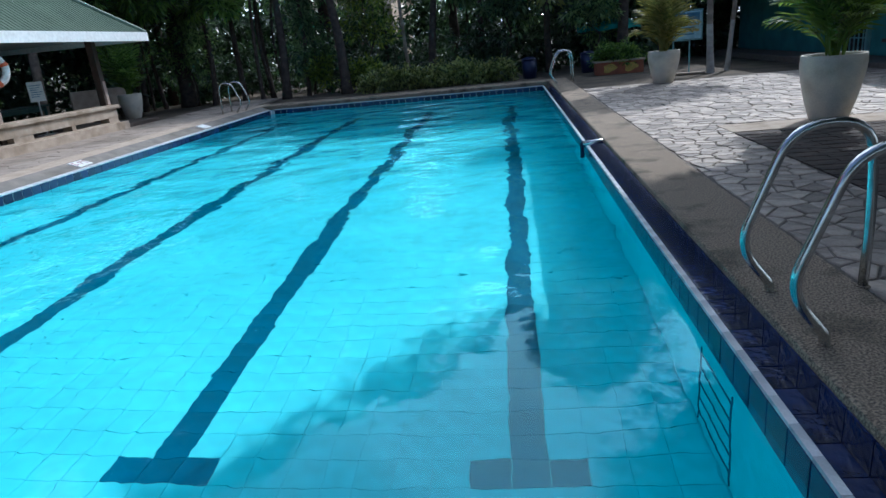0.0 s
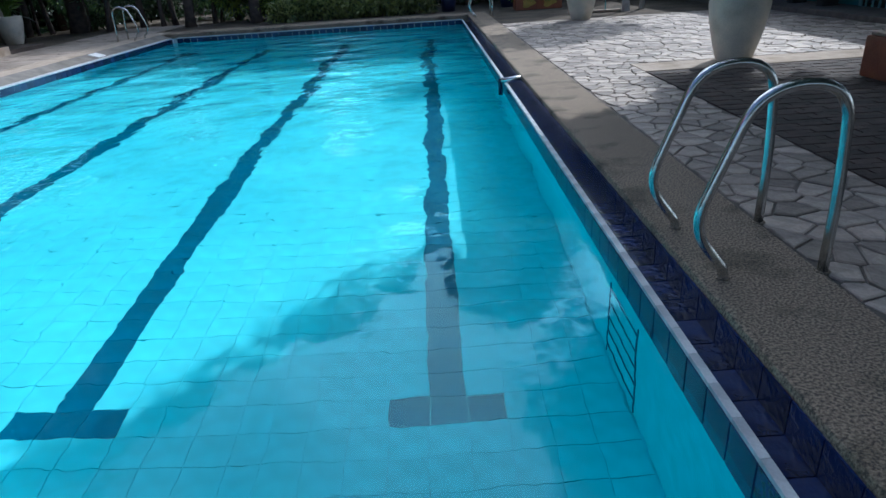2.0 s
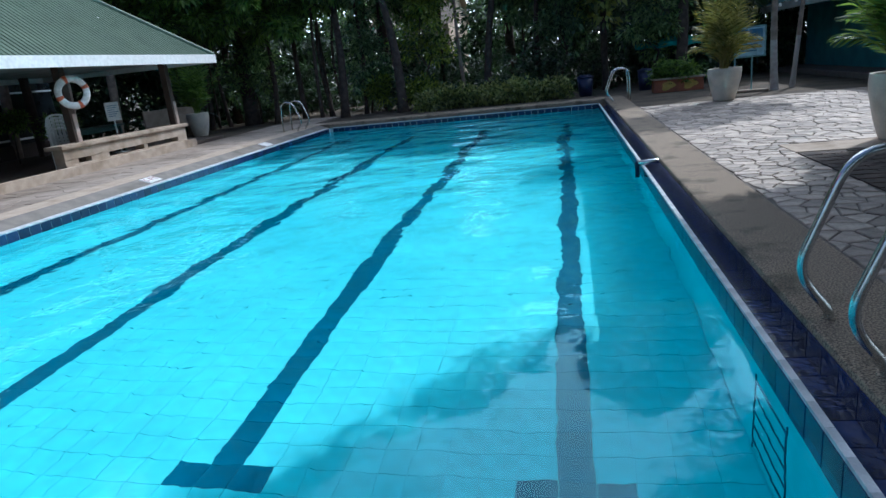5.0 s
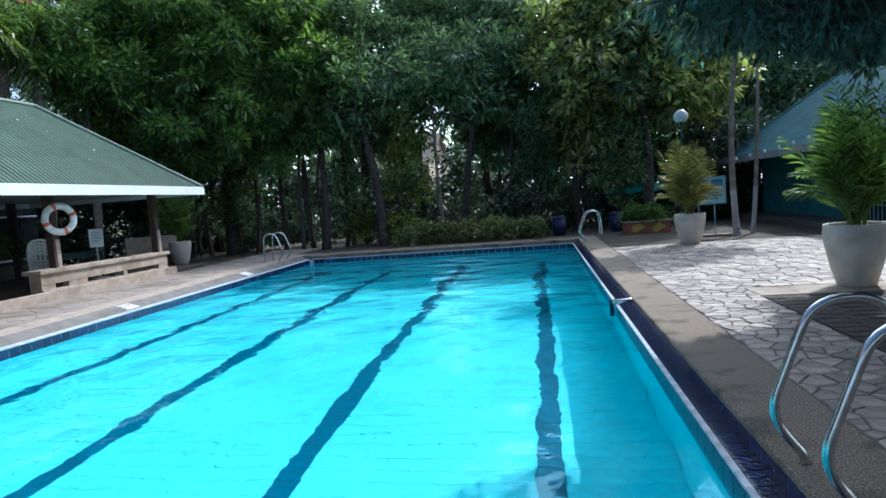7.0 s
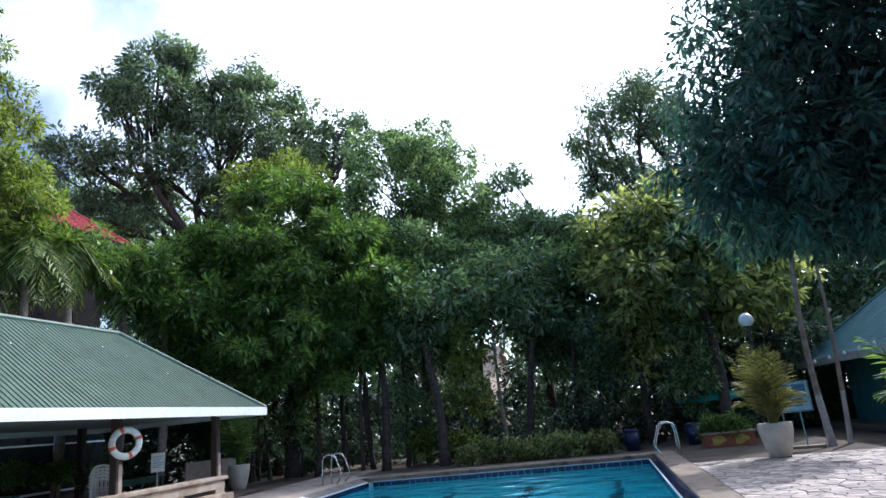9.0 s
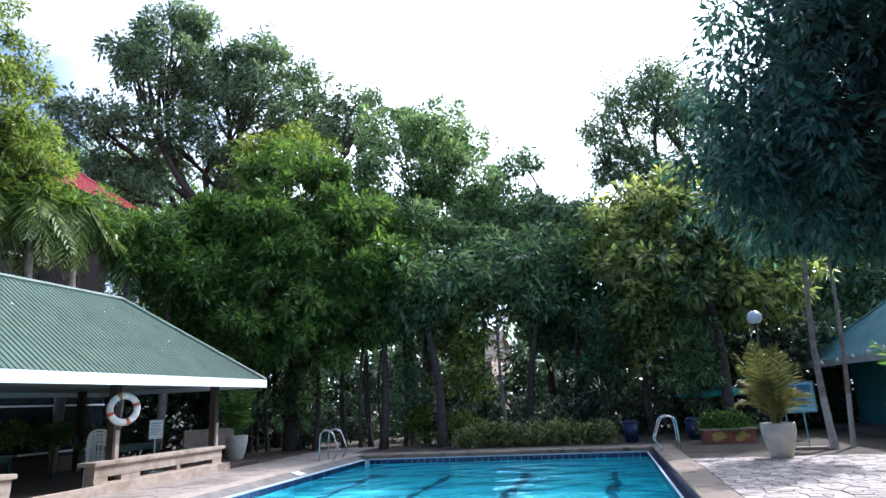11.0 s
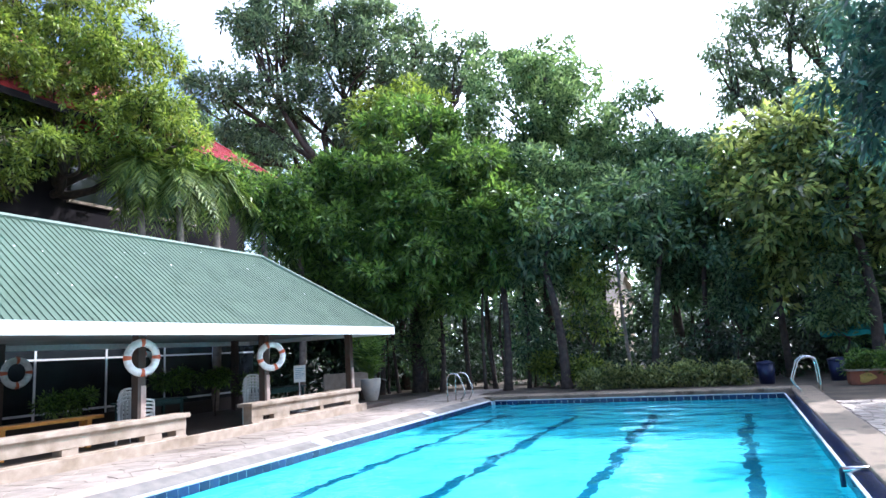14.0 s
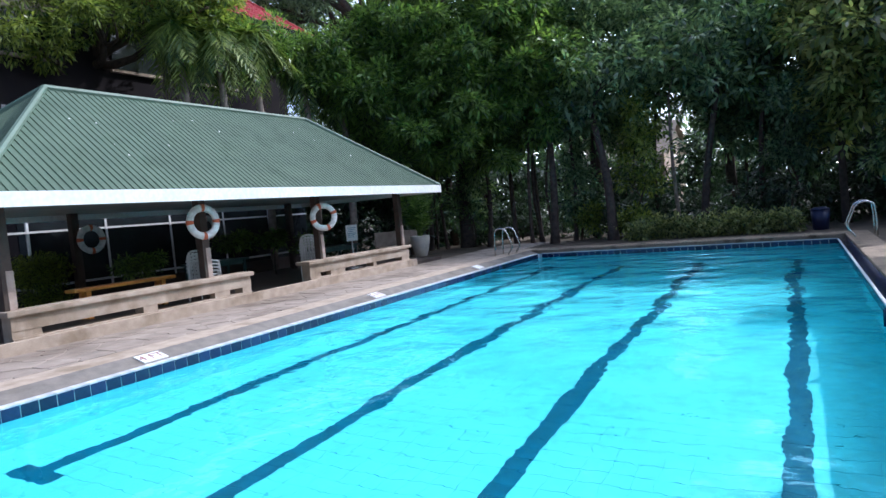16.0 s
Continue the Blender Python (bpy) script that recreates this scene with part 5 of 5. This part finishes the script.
# trees beyond, right and left
tree("shaded tree behind the teal building", foot(17, 38), at(17, 38, 7), 0.3,
     [lobe(14, 37, 12, 3, 2.5, 2.6), lobe(18, 38, 14, 3.4, 3, 3), lobe(22, 38, 11, 3.4, 3, 2.6), lobe(26, 39, 13, 4, 3, 3.2), lobe(16, 36, 7, 2.6, 2.4, 1.8), lobe(21, 36, 6.5, 3.0, 2.4, 2.0), lobe(27, 37, 7.5, 3.4, 2.6, 2.2), lobe(31, 39, 12, 4, 3, 3.4)],
     2600, 22, 0.6, 0.36, 0.3, "leaf_deep", 30, width=0.36)
tree("distant pale green tree beyond the red roof", foot(-44, 50), at(-44, 50, 12), 0.4,
     [lobe(-46, 50, 19.5, 3.2, 3, 2.2), lobe(-41, 50, 18, 4, 3, 2.6), lobe(-37, 48, 15, 4, 3, 2.6), lobe(-49, 50, 17, 3.5, 3, 2.4)],
     800, 22, 0.7, 0.45, 0.3, "leaf_mid", 31, width=0.36)

# trunks of the far row
thin = [(-6.94, 25.5, -7.5, 25.9, 4.6, 0.19, 0), (-9.28, 25.6, -9.3, 25.9, 5.0, 0.16, 0), (-4.72, 27.0, -4.9, 27.2, 5.2, 0.075, 0), (-3.9, 26.9, -3.2, 27.1, 5.0, 0.15, 0), (-11.2, 26.4, -11.3, 26.6, 5.0, 0.11, 0), (-12.3, 26.0, -12.5, 26.3, 4.8, 0.1, 0), (-13.6, 26.6, -13.5, 26.8, 5.0, 0.12, 0), (-10.3, 27.0, -10.5, 27.2, 5.0, 0.09, 0), (-8.1, 27.4, -8.0, 27.6, 5.2, 0.1, 0), (-5.8, 28.4, -5.6, 28.6, 5.4, 0.09, 0), (-1.9, 28.0, -1.7, 28.2, 5.2, 0.11, 0), (0.6, 27.4, 0.8, 27.6, 5.2, 0.13, 0), (2.9, 25.6, 2.8, 25.8, 5.6, 0.19, 0), (-14.9, 25.6, -14.9, 25.9, 5.0, 0.1, 0), (-2.6, 29.4, -2.4, 29.6, 5.2, 0.08, 0)]
for i, (x, y, fx, fy, fz, r0, w) in enumerate(thin):
    tree("slender tree in the shaded row beyond the pool", (x, y, -0.06), (fx, fy, fz), r0, [(fx + 0.3, fy + 0.2, fz + 1.4, 1.7, 1.4, 1.5), (fx - 0.5, fy, fz + 0.1, 1.3, 1.1, 1.0)], 120, 18, 0.4, 0.32, 0.3, ("leaf_deep", "leaf_mango", "leaf_mid")[i % 3], 60 + i, white=w, bark="bark" if r0 != 0.075 else "pale_bark", width=0.34, group="far row of trees")
stems = np.random.default_rng(31)
for i in range(16):
    x, y = -16.6 + 0.56 * i + stems.uniform(-0.2, 0.2), 26.4 + stems.uniform(-0.8, 1.4)
    tree("thin dark stem in the close-set row beyond the pool", (x, y, -0.06), (x + stems.uniform(-0.2, 0.2), y, 4.4), stems.uniform(0.045, 0.085), [(x, y, 5.3, 0.8, 0.8, 0.8)], 30, 14, 0.34, 0.26, 0.3, "leaf_deep", 200 + i, width=0.34, group="close-set stems")
for i, (x, y, h) in enumerate(((-13.2, 26.2, 2.6), (-8.6, 26.8, 2.2), (-6.1, 26.6, 3.3), (-0.9, 26.8, 3.3), (2.2, 26.0, 2.5))):
    tree("leafy young tree between the tall trunks", (x, y, -0.06), (x + 0.1, y, h * 0.45), 0.05, [(x + 0.2, y, h, 0.75, 0.7, 0.75), (x - 0.45, y - 0.1, h - 0.9, 0.6, 0.55, 0.55), (x + 0.5, y + 0.1, h - 1.2, 0.5, 0.5, 0.5), (x, y, h + 1.1, 0.7, 0.7, 0.7)], 190, 18, 0.28, 0.2, 0.3, ("leaf_mid", "leaf_deep", "leaf_bright", "leaf_deep")[i % 4], 130 + i, width=0.38, group="young trees", fill=0.15, rough=0.5, puff=0.35)
for x, y, f, r0, s in ((4.42, 20.3, (4.62, 20.4, 5.4), 0.085, 80), (4.95, 20.7, (5.3, 20.9, 5.6), 0.06, 81)):
    tree("leaning slender trunk with a limewashed base", (x, y, -0.06), f, r0, [(f[0] - 0.2, f[1], f[2] + 0.9, 1.1, 1.1, 0.7), (f[0] + 0.7, f[1] + 0.3, f[2] + 0.5, 0.9, 0.9, 0.5)], 90, 16, 0.4, 0.34, 0.4, "leaf_mid", s, bark="pale_bark", white=3, width=0.36, group="leaning trees")

# tall palms before the red-roofed building
def palm(base, top, n, length, mat, seed, label):
    t = thing("palm", label, "palm tree", base, group="tall palms")
    b, e = Vector(base), Vector(top)
    pts = [Vector((0, 0, -0.1)).lerp(e - b, k / 8) + Vector((0.25 * math.sin(math.pi * k / 8), 0, 0)) for k in range(9)]
    part("trunk", Shape().tube(pts, [0.16 - 0.008 * k for k in range(9)], 12), "pale_bark", t, smooth=True)
    crown = thing("crown", "", "", tuple(e - b))
    crown.parent = t
    areca_like(crown, n, length, mat, seed)


def areca_like(parent, n, length, mat, seed):
    r = np.random.default_rng(seed)
    s = Shape()
    for i in range(n):
        f = frond_shape(length * r.uniform(0.8, 1.15), r.uniform(1.9, 3.1), 0.7, n=26, seed=seed + i, blade=0.05)
        m = pose(0, 0, 0, r.uniform(-10, 10), r.uniform(-42, 14), i * 137.5)
        s.add([m @ Vector(p) for p in f.v], f.f)
    ob = new("fronds", s.mesh("fronds", mat))
    ob.parent = parent


for az, d, el, s, mat in ((-50.5, 22.5, 17.0, 1, "leaf_palm"), (-40.6, 25, 14.6, 3, "leaf_mango"), (-44.6, 23, 16.2, 4, "leaf_palm"), (-37.5, 25.5, 13.0, 5, "leaf_mango"), (-47.5, 22.5, 16.4, 7, "leaf_palm")):
    palm(foot(az, d), at(az, d, el), 24, 1.2, mat, 40 + s, "palm with drooping feathery fronds by the building")

# unseen trees added behind and beside the near end to block sky light
for i, (x, y, h, w) in enumerate(((11.5, 2.5, 6.5, 3.6), (8.0, -3.5, 6.5, 3.8), (2.5, -6.5, 6.5, 3.6), (15.5, 7.5, 6.5, 3.4), (5.9, 0.2, 5.8, 3.6), (-3.5, -7.5, 6.5, 4.0))):
    tree("unseen broad tree added for shade behind the near end of the pool", (x, y, -0.06), (x, y, 3.0), 0.26, [(x - 1.2, y + 0.8, h, w, w, w * 0.75), (x + 1.6, y - 0.6, h - 0.6, w * 0.8, w * 0.8, w * 0.7)], 620, 20, 0.6, 0.45, 0.3, "leaf_dark", 110 + i, width=0.4, group="trees behind the pool")

# hedges and undergrowth
def hedge(label, lobes, clumps, count, size, mat, seed, kind=""):
    ob = new("hedge", crown_mesh("hedge", lobes, clumps, count, size * 1.3, size, 0.0, mat, seed, 0.42, 0.5, 0.3))
    return tagged(ob, label, "hedge", kind=kind)


hedge("low flowering hedge along the far end of the pool", [(-5.7 + 0.64 * k, 24.6, 0.2 + 0.07 * (k % 3), 0.45, 0.35, 0.3 + 0.05 * (k % 2)) for k in range(8)], 760, 15, 0.15, "leaf_hedge", 90, "stuff")
hedge("clipped shrub in the planter", [(2.1, 23.3, 0.5, 0.5, 0.3, 0.3), (2.8, 23.3, 0.5, 0.5, 0.3, 0.3)], 300, 16, 0.1, "leaf_mango", 91)
hedge("clipped box shrub in two tiers beyond the shelter", [(-16.5, 9.7 + 0.35 * k, 1.2, 0.35, 0.3, 0.16) for k in range(3)] + [(-16.5, 9.7 + 0.35 * k, 0.84, 0.35, 0.3, 0.16) for k in range(3)] + [(-16.5, 10.05, 0.35, 0.3, 0.5, 0.35)], 560, 16, 0.08, "leaf_bright", 92)
for i, (y, z, w, h) in enumerate(((11.8, 0.94, 0.5, 0.2), (15.0, 1.22, 0.45, 0.18), (16.5, 1.2, 0.3, 0.16), (18.2, 0.9, 0.5, 0.25))):
    tree("clipped dark shrub on thin stems behind the wooden bench", (-15.3, y, 0.0), (-15.3, y, z * 0.6), 0.025, [(-15.3, y - w * 0.5, z, 0.4, w * 0.6, h), (-15.3, y + w * 0.5, z, 0.4, w * 0.6, h)], 150, 16, 0.14, 0.1, 0.0, "leaf_mango", 150 + i, width=0.42, group="clipped shrubs")
# undergrowth and thicket carry the shade under the canopy in their leaf colour
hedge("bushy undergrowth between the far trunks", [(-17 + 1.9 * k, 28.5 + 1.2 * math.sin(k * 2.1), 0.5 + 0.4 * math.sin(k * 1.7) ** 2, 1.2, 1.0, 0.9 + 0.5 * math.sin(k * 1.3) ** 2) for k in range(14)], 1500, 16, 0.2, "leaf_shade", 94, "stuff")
hedge("yellow-green shrub at the foot of a trunk", [(-8.0, 26.3, 0.75, 0.45, 0.4, 0.5), (-6.3, 26.0, 0.5, 0.7, 0.5, 0.5)], 240, 16, 0.16, "leaf_bright", 95)
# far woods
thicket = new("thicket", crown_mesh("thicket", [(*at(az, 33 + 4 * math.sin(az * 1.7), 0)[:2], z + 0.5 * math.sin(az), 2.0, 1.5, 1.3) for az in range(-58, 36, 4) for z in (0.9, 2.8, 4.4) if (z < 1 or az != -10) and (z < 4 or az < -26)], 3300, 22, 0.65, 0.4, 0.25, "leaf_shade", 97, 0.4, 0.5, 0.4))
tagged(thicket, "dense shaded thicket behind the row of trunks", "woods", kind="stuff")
woods = new("far_woods", crown_mesh("far_woods", [(*at(az, 46 + 5 * math.sin(az), el)[:2], at(az, 46, el)[2], 3.4, 2.5, 2.6) for az in range(-60, 36, 5) for el in (1.5, 4.5, 9.0) if (az != -10 or el > 6) and (el < 6 or az < -30 or az > 18)] + [(*at(-9, 60, el), 4.5, 2.5, 2.6) for el in (1.5, 4.5)], 2300, 20, 0.9, 0.55, 0.2, "leaf_deep", 96, 0.36, 0.4, 0.4))
tagged(woods, "distant belt of shaded woodland", "woods", kind="stuff")

# ---- pieces of the pool and pavements ----
blue = Shape().box(-0.0105, -0.0945, -0.11, 0.0, 0.0945, 0.11).mesh("wall_tile", "navy")
blue_across = Shape().box(-0.0945, -0.0105, -0.11, 0.0945, 0.0, 0.11).mesh("wall_tile", "navy")
lipm = Shape().box(-0.019, -0.098, -0.02, 0.019, 0.098, 0.0).mesh("lip_tile", "nosing")
lipw = Shape().box(-0.066, -0.098, -0.02, 0.066, 0.098, 0.0).mesh("lip_tile", "nosing")
lipx = Shape().box(-0.098, -0.03, -0.02, 0.098, 0.03, 0.0).mesh("lip_tile", "nosing")
gut = Shape().box(-0.08, -0.097, 0.0, 0.08, 0.097, 0.008).mesh("gutter_tile", "gutter")
gutw = Shape().box(0.0, -0.097, -0.075, 0.008, 0.097, 0.075).mesh("gutter_tile", "gutter")


def piece(name, mesh, parent, x, y, z, rz=0.0):
    ob = bpy.data.objects.new(name, mesh)
    scene.collection.objects.link(ob)
    ob.parent = parent
    ob.location = (x, y, z)
    if rz:
        ob.rotation_euler = (0, 0, rz)
    return ob


for k in range(int((Y1 - Y0) / 0.2)):
    y = Y0 + 0.1 + 0.2 * k
    piece("wall_tile", blue, basin, -0.001, y, -0.232)
    piece("wall_tile", blue, basin, -W + 0.0105, y, -0.232)
    piece("lip_tile", lipm, rim, 0.011, y, LIP)
    piece("lip_tile", lipw, rim, -W - 0.058, y, LIP)
    piece("gutter_tile", gut, rim, 0.111, y, -0.2)
    piece("gutter_tile", gutw, rim, GR - 0.01, y, -0.115)
for k in range(int(W / 0.2)):
    x = -0.1 - 0.2 * k
    piece("wall_tile", blue_across, basin, x, Y1 - 0.001, -0.232)
    piece("lip_tile", lipx, rim, x, Y1 + 0.024, LIP)
for cx, cy, z, dark in near_tiles:
    piece("line_tile" if dark else "floor_tile", line_mesh if dark else tile_mesh, basin, cx, cy, z)
rest_r, rest_l = Shape(), Shape()
near_count = 0
for (px, py), ring in sorted(right_cells, key=lambda c: c[0][0] * 0.6 + abs(c[0][1] - 8)):
    h = 0.004 * math.sin(px * 9.1 + py * 5.3)
    if near_count < 300 and py > 2.5:
        near_count += 1
        loc = [(x - px, y - py) for x, y in ring]
        ob = piece("paving_stone", Shape().prism(loc, -0.03, h, 0.012).mesh("paving_stone", "stone"), right_deck, px, py, 0)
    else:
        rest_r.prism(ring, -0.03, h, 0.012)
for (px, py), ring in left_cells:
    rest_l.prism(ring, -0.03, 0.004 * math.sin(px * 9.1 + py * 5.3), 0.012)
tagged(part("paving_stones", rest_r, "stone_far", right_deck), kind="stuff")
tagged(part("paving_stones", rest_l, "deck_stone", left_deck), kind="stuff")
